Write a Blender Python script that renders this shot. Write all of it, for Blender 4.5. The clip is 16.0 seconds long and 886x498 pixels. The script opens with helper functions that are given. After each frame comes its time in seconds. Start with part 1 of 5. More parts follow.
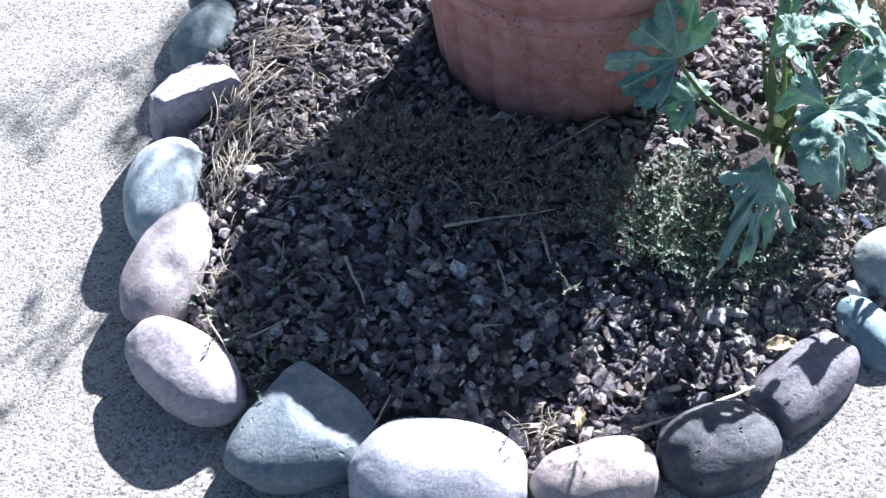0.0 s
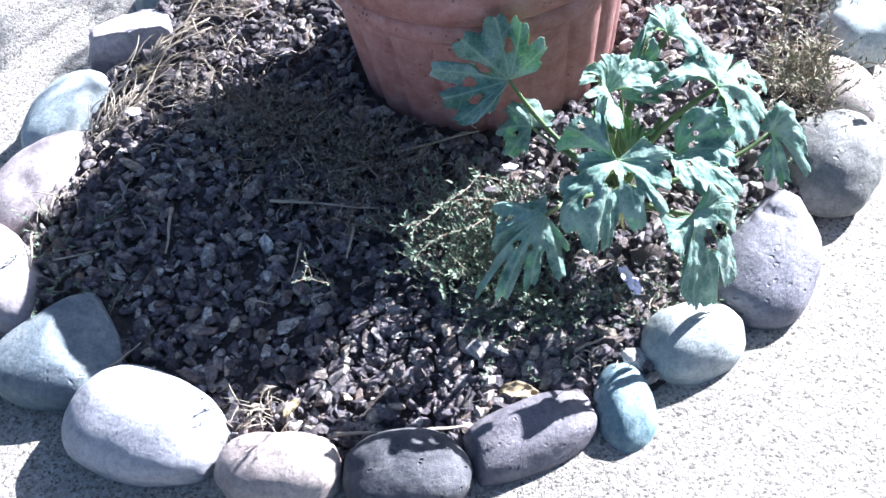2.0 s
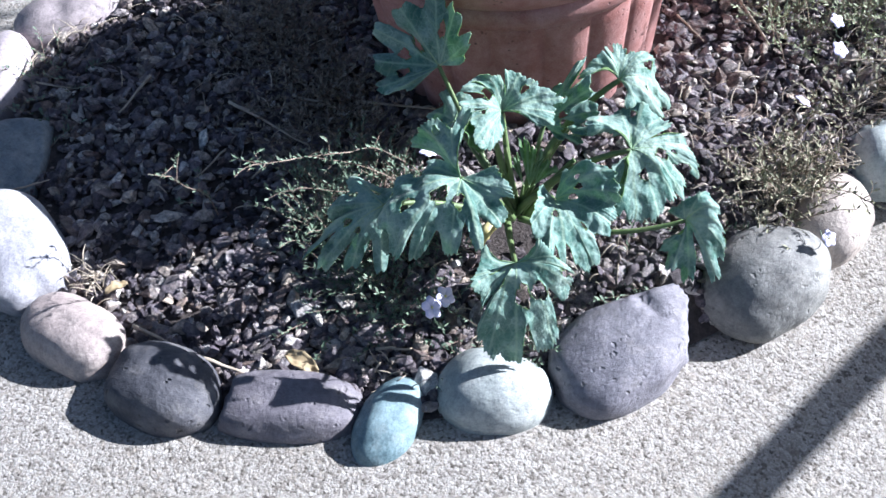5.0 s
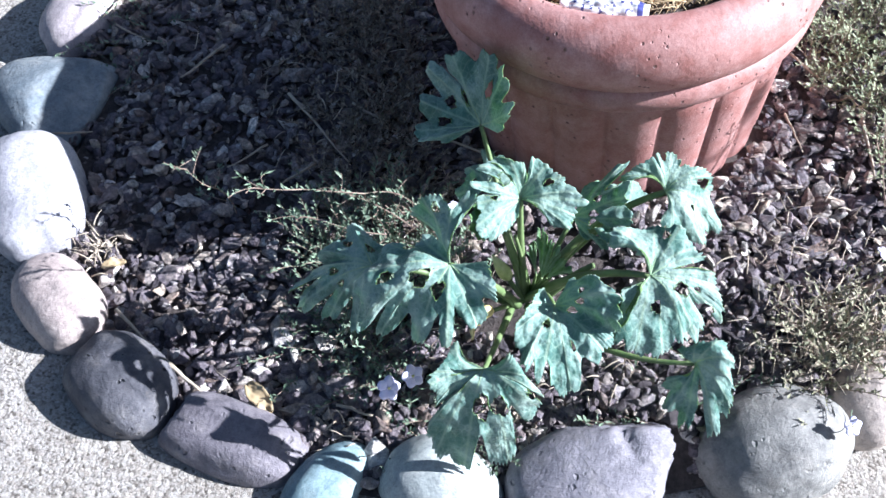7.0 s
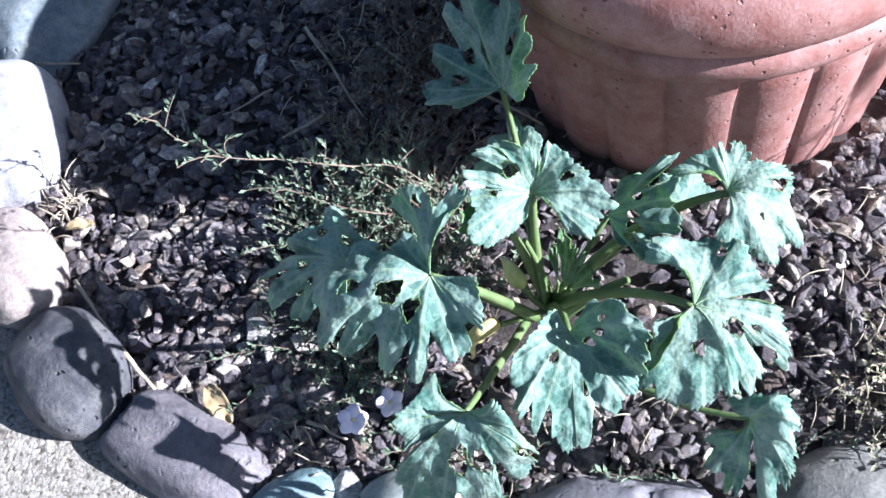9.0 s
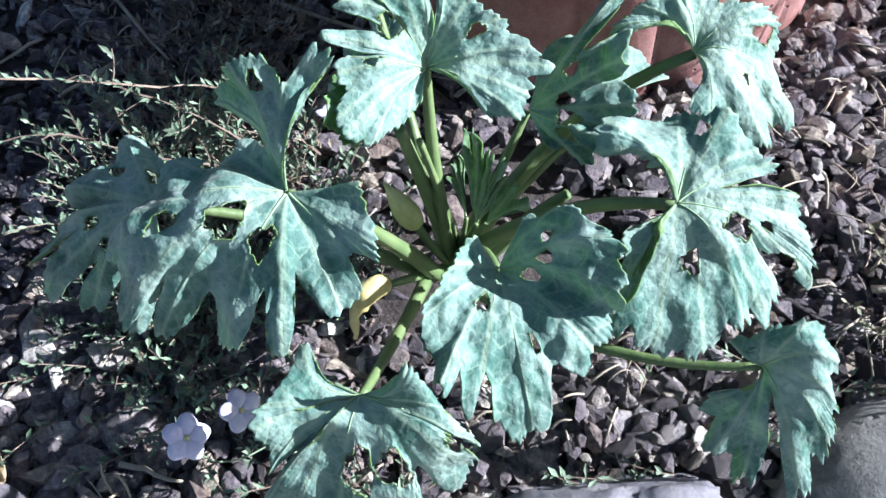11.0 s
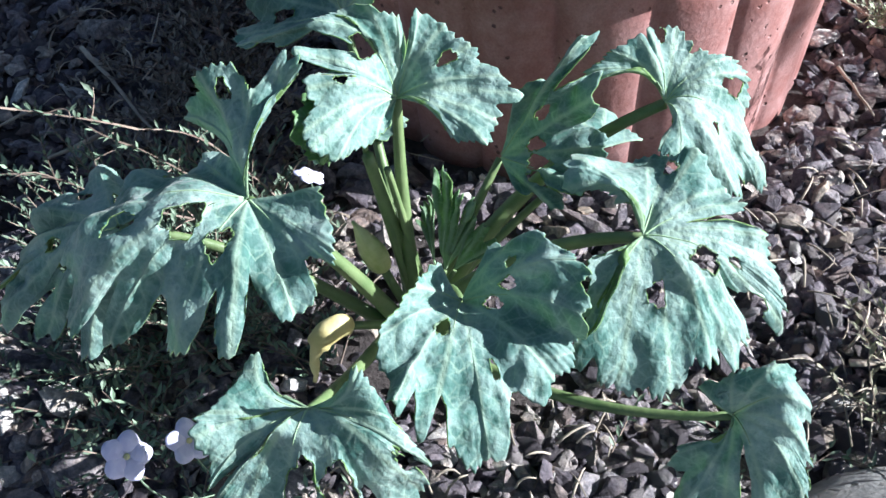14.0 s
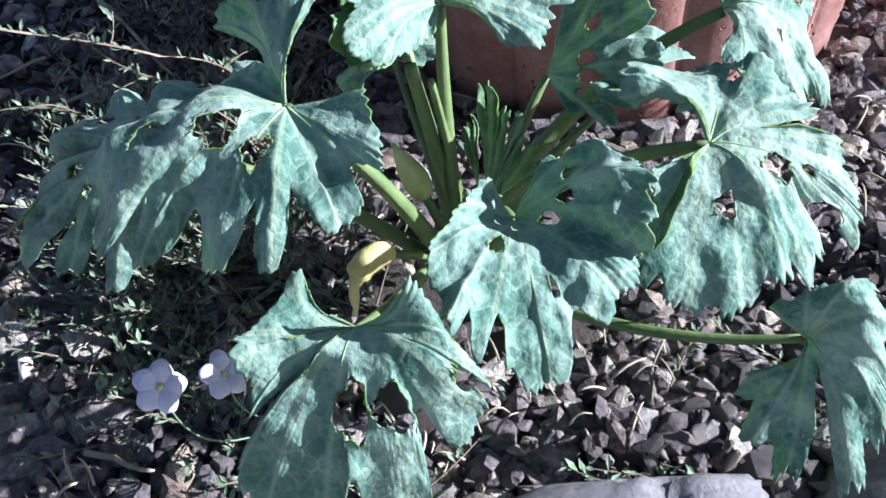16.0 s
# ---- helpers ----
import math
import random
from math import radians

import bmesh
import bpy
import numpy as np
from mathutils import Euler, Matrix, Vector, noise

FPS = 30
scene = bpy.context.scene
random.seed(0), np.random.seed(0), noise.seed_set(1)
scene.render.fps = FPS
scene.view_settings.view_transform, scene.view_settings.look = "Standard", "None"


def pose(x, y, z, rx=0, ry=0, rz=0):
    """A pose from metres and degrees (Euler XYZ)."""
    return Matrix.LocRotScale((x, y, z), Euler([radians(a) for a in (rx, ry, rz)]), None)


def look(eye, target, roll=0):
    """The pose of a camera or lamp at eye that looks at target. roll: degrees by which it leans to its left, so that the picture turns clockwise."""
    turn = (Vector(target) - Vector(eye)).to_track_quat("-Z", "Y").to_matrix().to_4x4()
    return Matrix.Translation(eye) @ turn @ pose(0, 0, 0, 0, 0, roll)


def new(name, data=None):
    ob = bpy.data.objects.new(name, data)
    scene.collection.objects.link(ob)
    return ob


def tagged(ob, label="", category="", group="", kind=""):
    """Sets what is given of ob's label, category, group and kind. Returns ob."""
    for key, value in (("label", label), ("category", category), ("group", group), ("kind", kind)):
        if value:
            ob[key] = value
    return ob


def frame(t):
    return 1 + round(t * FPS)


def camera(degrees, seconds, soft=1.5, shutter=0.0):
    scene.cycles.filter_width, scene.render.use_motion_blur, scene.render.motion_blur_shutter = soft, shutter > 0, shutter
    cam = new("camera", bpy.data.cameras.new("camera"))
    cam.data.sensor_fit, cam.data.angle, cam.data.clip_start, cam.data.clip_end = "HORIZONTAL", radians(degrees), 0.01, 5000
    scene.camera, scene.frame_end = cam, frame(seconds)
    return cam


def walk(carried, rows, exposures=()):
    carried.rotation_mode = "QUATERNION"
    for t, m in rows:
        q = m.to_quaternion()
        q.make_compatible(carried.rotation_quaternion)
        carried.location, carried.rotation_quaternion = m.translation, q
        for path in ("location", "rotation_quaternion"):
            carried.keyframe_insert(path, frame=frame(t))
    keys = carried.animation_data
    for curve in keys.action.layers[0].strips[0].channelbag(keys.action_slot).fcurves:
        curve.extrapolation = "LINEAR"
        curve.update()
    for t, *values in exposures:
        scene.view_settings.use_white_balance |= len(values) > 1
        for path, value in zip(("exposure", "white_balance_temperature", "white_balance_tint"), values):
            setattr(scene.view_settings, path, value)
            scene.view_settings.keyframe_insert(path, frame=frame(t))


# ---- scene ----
cam = camera(43.3, 16.0)
PATH = [
    (0, (0.006, 0.002, 1.21), (-0.041, 1.174, -0.41), -3.5),
    (0.5, (0.154, 0.091, 1.189), (0.054, 1.221, -0.458), -3.5),
    (1, (0.295, 0.118, 1.158), (0.06, 1.223, -0.492), -6.9),
    (1.5, (0.512, 0.095, 1.16), (0.088, 1.203, -0.451), -8.7),
    (2, (0.619, 0.089, 1.158), (0.083, 1.189, -0.424), -9.4),
    (2.5, (0.692, 0.14, 1.142), (0.094, 1.257, -0.406), -8.5),
    (3, (0.787, 0.254, 1.124), (0.12, 1.313, -0.436), -5.4),
    (3.5, (0.852, 0.31, 1.098), (0.105, 1.294, -0.475), -6.1),
    (3.7, (0.875, 0.321, 1.093), (0.102, 1.276, -0.485), -5.6),
    (5.8, (1.116, 0.551, 1.1), (0.045, 1.139, -0.483), -8.2),
    (6, (1.091, 0.588, 1.099), (0.015, 1.145, -0.492), -7.0),
    (6.5, (1.038, 0.657, 1.106), (-0.039, 1.142, -0.508), -6.2),
    (7, (1.024, 0.697, 1.099), (-0.057, 1.114, -0.532), -6.5),
    (7.5, (1.032, 0.789, 1.092), (-0.09, 1.088, -0.537), -7.3),
    (8, (1.032, 0.886, 1.064), (-0.117, 1.073, -0.562), -8.5),
    (8.5, (0.978, 0.906, 0.994), (-0.149, 0.992, -0.655), -11.7),
    (9, (0.882, 0.893, 0.931), (-0.169, 1.006, -0.767), -15.5),
    (9.5, (0.795, 0.869, 0.874), (-0.165, 1.082, -0.868), -17.2),
    (9.7, (0.787, 0.865, 0.846), (-0.137, 1.126, -0.908), -14.3),
    (11.8, (0.833, 0.845, 0.551), (-0.364, 1.406, -0.95), -5.1),
    (12, (0.846, 0.843, 0.546), (-0.392, 1.42, -0.915), -5.3),
    (12.5, (0.851, 0.848, 0.6), (-0.437, 1.428, -0.816), -6.7),
    (13, (0.857, 0.842, 0.612), (-0.424, 1.409, -0.815), -4.1),
    (13.5, (0.864, 0.85, 0.59), (-0.423, 1.425, -0.828), -4.5),
    (14, (0.861, 0.84, 0.567), (-0.427, 1.428, -0.846), -3.5),
    (14.5, (0.858, 0.831, 0.549), (-0.425, 1.408, -0.873), -3.6),
    (15, (0.851, 0.821, 0.535), (-0.414, 1.389, -0.906), -3.9),
    (15.5, (0.853, 0.822, 0.526), (-0.42, 1.386, -0.909), -4.4),
    (16, (0.85, 0.816, 0.511), (-0.439, 1.398, -0.904), -4.6),
]
EXPOSURES = [(0.0, 1.95, 5650, 13), (0.5, 2.38, 5650, 13), (1.0, 2.64, 5650, 13), (1.5, 2.5, 5650, 13), (2.0, 2.22, 5650, 13), (2.5, 2.02, 5650, 13), (3.5, 1.8, 5650, 13), (6.0, 1.4, 5650, 13), (6.5, 1.56, 5650, 13), (7.5, 1.7, 5650, 13), (8.5, 1.7, 5650, 13), (9.5, 1.68, 5650, 13), (12.0, 1.49, 5750, 10), (16.0, 1.47, 5750, 10)]
walk(cam, [(t, look(eye, target, roll)) for t, eye, target, roll in PATH], EXPOSURES)

# ---- light ----
SUN_AZ, SUN_EL = 27.2, 26.3
TO_SUN = Vector((math.sin(radians(SUN_AZ)) * math.cos(radians(SUN_EL)), math.cos(radians(SUN_AZ)) * math.cos(radians(SUN_EL)), math.sin(radians(SUN_EL))))
world = bpy.data.worlds.new("sky")
scene.world = world
world.use_nodes = True
sky = world.node_tree.nodes.new("ShaderNodeTexSky")
sky.sky_type, sky.sun_disc = "NISHITA", False
sky.sun_elevation, sky.sun_rotation = radians(SUN_EL), radians(SUN_AZ)
back = world.node_tree.nodes["Background"]
back.inputs["Strength"].default_value = 0.035
world.node_tree.links.new(sky.outputs[0], back.inputs["Color"])
sun = new("sun", bpy.data.lights.new("sun", "SUN"))
sun.data.energy, sun.data.angle, sun.data.color = 5.0, radians(0.5), (1.0, 0.965, 0.92)
sun.matrix_world = look(TO_SUN * 20, (0, 0, 0))


# ---- materials ----
def material(name):
    m = bpy.data.materials.new(name)
    m.use_nodes = True
    return m, m.node_tree, m.node_tree.nodes["Principled BSDF"]


def node(nt, kind, links=(), **values):
    """A node with its inputs set by name (spaces as _), or linked."""
    nd = nt.nodes.new(kind)
    for key, value in values.items():
        nd.inputs[key.replace("_", " ")].default_value = value
    for key, socket in links:
        nt.links.new(socket, nd.inputs[key])
    return nd


def noise_tex(nt, vec, scale, detail=4.0, rough=0.6):
    nd = node(nt, "ShaderNodeTexNoise", [("Vector", vec)], Scale=scale, Detail=detail, Roughness=rough)
    return nd.outputs["Fac"]


def ramp(nt, fac, stops):
    nd = nt.nodes.new("ShaderNodeValToRGB")
    nt.links.new(fac, nd.inputs["Fac"])
    while len(nd.color_ramp.elements) < len(stops):
        nd.color_ramp.elements.new(0.5)
    for el, (at, c) in zip(nd.color_ramp.elements, stops):
        el.position = at
        el.color = (*c, 1) if len(c) == 3 else c
    return nd.outputs["Color"]


def mix(nt, fac, a, b, how="MIX"):
    nd = nt.nodes.new("ShaderNodeMix")
    nd.data_type, nd.blend_type = "RGBA", how
    for i, v in ((0, fac), (6, a), (7, b)):
        if isinstance(v, bpy.types.NodeSocket):
            nt.links.new(v, nd.inputs[i])
        else:
            nd.inputs[i].default_value = v if i == 0 else (*v, 1)
    return nd.outputs[2]


def maths(nt, op, a, b=0.0, c=0.0):
    nd = nt.nodes.new("ShaderNodeMath")
    nd.operation = op
    for i, v in enumerate((a, b, c)):
        if isinstance(v, bpy.types.NodeSocket):
            nt.links.new(v, nd.inputs[i])
        else:
            nd.inputs[i].default_value = v
    return nd.outputs[0]


def coords(nt):
    return nt.nodes.new("ShaderNodeTexCoord").outputs["Object"]


def bump(nt, bsdf, height, distance, strength=1.0, before=None):
    nd = node(nt, "ShaderNodeBump", [("Height", height)], Strength=strength, Distance=distance)
    if before is not None:
        nt.links.new(before, nd.inputs["Normal"])
    nt.links.new(nd.outputs[0], bsdf.inputs["Normal"])
    return nd.outputs[0]


def stone_material(name, base, second, pits=0.3, grain=1.0, rough=0.62):
    m, nt, b = material(name)
    v = coords(nt)
    col = mix(nt, ramp(nt, noise_tex(nt, v, 14, 5), [(0.38, (0, 0, 0)), (0.66, (1, 1, 1))]), base, second)
    speck = ramp(nt, noise_tex(nt, v, 420, 3, 0.7), [(0.3, (0.62, 0.62, 0.62)), (0.5, (1, 1, 1)), (0.75, (1.18, 1.17, 1.15))])
    col = mix(nt, 0.55 * grain, col, mix(nt, 1.0, col, speck, "MULTIPLY"))
    mottle = ramp(nt, noise_tex(nt, v, 110, 7, 0.78), [(0.34, (0.66, 0.66, 0.68)), (0.5, (1, 1, 1)), (0.68, (1.28, 1.27, 1.24))])
    col = mix(nt, 0.8, col, mix(nt, 1.0, col, mottle, "MULTIPLY"))
    dust = ramp(nt, noise_tex(nt, v, 36, 7, 0.72), [(0.5, (0, 0, 0)), (0.72, (0.6, 0.6, 0.6))])
    col = mix(nt, maths(nt, "MULTIPLY", dust, 0.35), col, (0.5, 0.46, 0.4))
    warp = node(nt, "ShaderNodeVectorMath", [(0, v)])
    wn = node(nt, "ShaderNodeTexNoise", [("Vector", v)], Scale=90.0, Detail=3.0)
    scaled = node(nt, "ShaderNodeVectorMath", [(0, wn.outputs["Color"])])
    scaled.operation = "SCALE"
    scaled.inputs["Scale"].default_value = 0.012
    nt.links.new(scaled.outputs[0], warp.inputs[1])
    vor = node(nt, "ShaderNodeTexVoronoi", [("Vector", warp.outputs[0])], Scale=85.0, Randomness=1.0)
    gate = ramp(nt, noise_tex(nt, v, 26, 3), [(0.5, (0, 0, 0)), (0.6, (1, 1, 1))])
    pit = maths(nt, "MULTIPLY", ramp(nt, vor.outputs["Distance"], [(0.04, (1, 1, 1)), (0.26, (0, 0, 0))]), gate)
    col = mix(nt, maths(nt, "MULTIPLY", pit, min(0.7, 0.5 * pits)), col, tuple(0.45 * k for k in base))
    nt.links.new(col, b.inputs["Base Color"])
    b.inputs["Roughness"].default_value = rough
    b.inputs["Specular IOR Level"].default_value = 0.35
    h1 = bump(nt, b, noise_tex(nt, v, 120, 8, 0.72), 0.0030, 0.5 + 0.3 * min(1.0, pits))
    bump(nt, b, maths(nt, "MULTIPLY", pit, -1.0), 0.0032 * pits + 0.0001, 1.0, h1)
    return m


def concrete_material():
    m, nt, b = material("exposed_concrete")
    v = coords(nt)
    vor = node(nt, "ShaderNodeTexVoronoi", [("Vector", v)], Scale=300.0)
    big = node(nt, "ShaderNodeTexVoronoi", [("Vector", v)], Scale=120.0)
    pick = node(nt, "ShaderNodeSeparateColor", [("Color", vor.outputs["Color"])]).outputs[0]
    pick2 = node(nt, "ShaderNodeSeparateColor", [("Color", big.outputs["Color"])]).outputs[0]
    col = ramp(nt, pick, [(0.0, (0.12, 0.105, 0.09)), (0.16, (0.255, 0.235, 0.21)), (0.4, (0.385, 0.36, 0.33)), (1.0, (0.50, 0.48, 0.45))])
    stone = ramp(nt, pick2, [(0.0, (0.20, 0.18, 0.16)), (0.3, (0.45, 0.41, 0.36)), (1.0, (0.62, 0.60, 0.57))])
    shown = ramp(nt, noise_tex(nt, v, 160, 2, 0.5), [(0.52, (0, 0, 0)), (0.56, (0.8, 0.8, 0.8))])
    col = mix(nt, shown, col, stone)
    gap = ramp(nt, vor.outputs["Distance"], [(0.5, (1, 1, 1)), (0.9, (0.82, 0.81, 0.79))])
    col = mix(nt, 1.0, col, gap, "MULTIPLY")
    sand = ramp(nt, noise_tex(nt, v, 520, 4, 0.8), [(0.34, (0.6, 0.58, 0.55)), (0.48, (1, 1, 1)), (0.7, (1.12, 1.12, 1.12))])
    col = mix(nt, 0.85, col, mix(nt, 1.0, col, sand, "MULTIPLY"))
    tone = ramp(nt, noise_tex(nt, v, 2.6, 7, 0.65), [(0.3, (0.82, 0.81, 0.79)), (0.7, (1, 1, 1))])
    col = mix(nt, 1.0, col, tone, "MULTIPLY")
    dark = ramp(nt, noise_tex(nt, v, 30, 3, 0.5), [(0.70, (0, 0, 0)), (0.75, (0.5, 0.5, 0.5))])
    col = mix(nt, dark, col, (0.18, 0.16, 0.14))
    nt.links.new(col, b.inputs["Base Color"])
    b.inputs["Roughness"].default_value = 0.85
    h1 = bump(nt, b, maths(nt, "MULTIPLY", vor.outputs["Distance"], -1.0), 0.0016, 0.6)
    h2 = bump(nt, b, maths(nt, "MULTIPLY", big.outputs["Distance"], -1.0), 0.002, 0.5, h1)
    bump(nt, b, noise_tex(nt, v, 210, 5, 0.75), 0.005, 0.7, h2)
    return m


def gravel_material(name, loose):
    m, nt, b = material(name)
    if loose:
        rnd = nt.nodes.new("ShaderNodeObjectInfo").outputs["Random"]
    else:
        rnd = nt.nodes.new("ShaderNodeNewGeometry").outputs["Random Per Island"]
    v = coords(nt)
    col = ramp(nt, rnd, [(0.0, (0.066, 0.058, 0.070)), (0.28, (0.138, 0.120, 0.143)), (0.50, (0.215, 0.193, 0.218)), (0.64, (0.21, 0.16, 0.140)), (0.76, (0.33, 0.31, 0.33)), (0.88, (0.43, 0.365, 0.30)), (0.95, (0.54, 0.51, 0.485)), (1.0, (0.70, 0.68, 0.65))])
    streak = ramp(nt, noise_tex(nt, v, 170, 6, 0.75), [(0.32, (0.42, 0.41, 0.42)), (0.5, (0.95, 0.95, 0.95)), (0.68, (1.7, 1.62, 1.52))])
    col = mix(nt, 1.0, col, streak, "MULTIPLY")
    blotch = ramp(nt, noise_tex(nt, v, 75, 4, 0.65), [(0.36, (0.55, 0.54, 0.55)), (0.52, (1, 1, 1)), (0.66, (1.35, 1.28, 1.18))])
    col = mix(nt, 1.0, col, blotch, "MULTIPLY")
    dust = ramp(nt, noise_tex(nt, v, 60, 4), [(0.52, (0, 0, 0)), (0.7, (0.45, 0.45, 0.45))])
    col = mix(nt, dust, col, (0.30, 0.265, 0.22))
    nt.links.new(col, b.inputs["Base Color"])
    b.inputs["Roughness"].default_value = 0.72
    b.inputs["Specular IOR Level"].default_value = 0.35
    h1 = bump(nt, b, noise_tex(nt, v, 130, 5, 0.75), 0.006, 0.8)
    bump(nt, b, noise_tex(nt, v, 420, 6, 0.75), 0.002, 0.8, h1)
    return m


def soil_material(name, a, c):
    m, nt, b = material(name)
    v = coords(nt)
    nt.links.new(ramp(nt, noise_tex(nt, v, 120, 6, 0.7), [(0.3, a), (0.75, c)]), b.inputs["Base Color"])
    b.inputs["Roughness"].default_value = 0.95
    bump(nt, b, noise_tex(nt, v, 240, 6, 0.7), 0.006)
    return m


def terracotta_material():
    m, nt, b = material("terracotta")
    v = coords(nt)
    col = ramp(nt, noise_tex(nt, v, 9, 6, 0.65), [(0.3, (0.215, 0.073, 0.060)), (0.7, (0.36, 0.160, 0.140))])
    bloom = ramp(nt, noise_tex(nt, v, 34, 6, 0.7), [(0.38, (0.08, 0.08, 0.08)), (0.66, (0.56, 0.56, 0.56))])
    col = mix(nt, bloom, col, (0.54, 0.350, 0.335))
    speck = ramp(nt, noise_tex(nt, v, 500, 3, 0.7), [(0.35, (0.85, 0.85, 0.85)), (0.6, (1.06, 1.06, 1.06))])
    col = mix(nt, 1.0, col, speck, "MULTIPLY")
    vor = node(nt, "ShaderNodeTexVoronoi", [("Vector", v)], Scale=105.0)
    gate = ramp(nt, noise_tex(nt, v, 16, 5, 0.7), [(0.5, (0, 0, 0)), (0.62, (1, 1, 1))])
    rim_of = maths(nt, "ADD", vor.outputs["Distance"], maths(nt, "MULTIPLY", noise_tex(nt, v, 160, 3), 0.3))
    pit = maths(nt, "MULTIPLY", ramp(nt, rim_of, [(0.27, (1, 1, 1)), (0.36, (0, 0, 0))]), gate)
    col = mix(nt, maths(nt, "MULTIPLY", pit, 0.75), col, (0.09, 0.045, 0.035))
    nt.links.new(col, b.inputs["Base Color"])
    b.inputs["Roughness"].default_value = 0.6
    h1 = bump(nt, b, noise_tex(nt, v, 180, 6, 0.6), 0.0012, 0.6)
    bump(nt, b, maths(nt, "MULTIPLY", pit, -1.0), 0.004, 1.0, h1)
    return m


def leaf_material(name, dark, light, powder, glow, powder_at=0.46, vein=(0.3, 0.42, 0.3)):
    """A hairy blade: puckered between herringbone side veins, mottled, with pale mildew."""
    m, nt, b = material(name)
    v = coords(nt)
    along, off = (nt.nodes.new("ShaderNodeAttribute") for _ in range(2))
    along.attribute_name, off.attribute_name = "along_rib", "off_rib"
    wob = maths(nt, "MULTIPLY", noise_tex(nt, v, 70, 3), 0.008)
    run = maths(nt, "ADD", maths(nt, "MULTIPLY_ADD", off.outputs["Fac"], -0.85, along.outputs["Fac"]), wob)
    saw = maths(nt, "ABSOLUTE", maths(nt, "SUBTRACT", maths(nt, "FRACT", maths(nt, "MULTIPLY", run, 72.0)), 0.5))
    side = ramp(nt, saw, [(0.0, (1, 1, 1)), (0.07, (0, 0, 0))])
    rib = ramp(nt, maths(nt, "MULTIPLY", off.outputs["Fac"], 100.0), [(0.05, (1, 1, 1)), (0.22, (0, 0, 0))])
    col = ramp(nt, noise_tex(nt, v, 48, 6, 0.65), [(0.32, dark), (0.68, light)])
    bloom = ramp(nt, noise_tex(nt, v, 30, 8, 0.75), [(powder_at, (0, 0, 0)), (powder_at + 0.2, (0.9, 0.9, 0.9))])
    col = mix(nt, bloom, col, powder)
    spots = ramp(nt, noise_tex(nt, v, 120, 4, 0.6), [(0.58, (0, 0, 0)), (0.70, (0.65, 0.65, 0.65))])
    col = mix(nt, spots, col, dark)
    patch = ramp(nt, noise_tex(nt, v, 17, 4, 0.6), [(0.36, (0.72, 0.76, 0.78)), (0.6, (1.08, 1.06, 1.05))])
    col = mix(nt, 1.0, col, patch, "MULTIPLY")
    cells = node(nt, "ShaderNodeTexVoronoi", [("Vector", v)], Scale=120.0)
    cells.feature = "DISTANCE_TO_EDGE"
    mesh_of = ramp(nt, cells.outputs["Distance"], [(0.0, (1, 1, 1)), (0.09, (0, 0, 0))])
    field = ramp(nt, noise_tex(nt, v, 26, 5, 0.7), [(0.42, (0, 0, 0)), (0.62, (0.8, 0.8, 0.8))])
    col = mix(nt, maths(nt, "MULTIPLY", field, maths(nt, "MULTIPLY_ADD", mesh_of, -0.60, 0.66)), col, dark)
    col = mix(nt, maths(nt, "MULTIPLY", mesh_of, 0.20), col, vein)
    col = mix(nt, maths(nt, "MULTIPLY", side, 0.38), col, vein)
    col = mix(nt, maths(nt, "MULTIPLY", rib, 0.60), col, vein)
    nt.links.new(col, b.inputs["Base Color"])
    b.inputs["Roughness"].default_value = 0.58
    b.inputs["Specular IOR Level"].default_value = 0.3
    b.inputs["Sheen Weight"].default_value = 0.22
    b.inputs["Sheen Roughness"].default_value = 0.45
    net = node(nt, "ShaderNodeTexVoronoi", [("Vector", v)], Scale=210.0)
    h1 = bump(nt, b, maths(nt, "MULTIPLY", net.outputs["Distance"], -1.0), 0.0012, 0.5)
    h2 = bump(nt, b, maths(nt, "SMOOTH_MIN", saw, 0.3, 0.2), 0.0025, 0.3, h1)
    bump(nt, b, noise_tex(nt, v, 120, 5, 0.65), 0.003, 0.55, h2)
    tr = nt.nodes.new("ShaderNodeBsdfTranslucent")
    tr.inputs["Color"].default_value = (*glow, 1)
    ms = nt.nodes.new("ShaderNodeMixShader")
    ms.inputs[0].default_value = 0.26
    nt.links.new(b.outputs[0], ms.inputs[1])
    nt.links.new(tr.outputs[0], ms.inputs[2])
    nt.links.new(ms.outputs[0], nt.nodes["Material Output"].inputs["Surface"])
    return m


def plain_material(name, a, c, scale=60.0, rough=0.6, island=0.0, bump_depth=0.0006):
    m, nt, b = material(name)
    v = coords(nt)
    col = ramp(nt, noise_tex(nt, v, scale, 5), [(0.3, a), (0.7, c)])
    if island:
        rnd = nt.nodes.new("ShaderNodeNewGeometry").outputs["Random Per Island"]
        k = 1 - island
        col = mix(nt, 1.0, col, ramp(nt, rnd, [(0.0, (k, k, k)), (1.0, (1 + island, 1 + island, 1 + island))]), "MULTIPLY")
    nt.links.new(col, b.inputs["Base Color"])
    b.inputs["Roughness"].default_value = rough
    bump(nt, b, noise_tex(nt, v, scale * 4, 4), bump_depth)
    return m


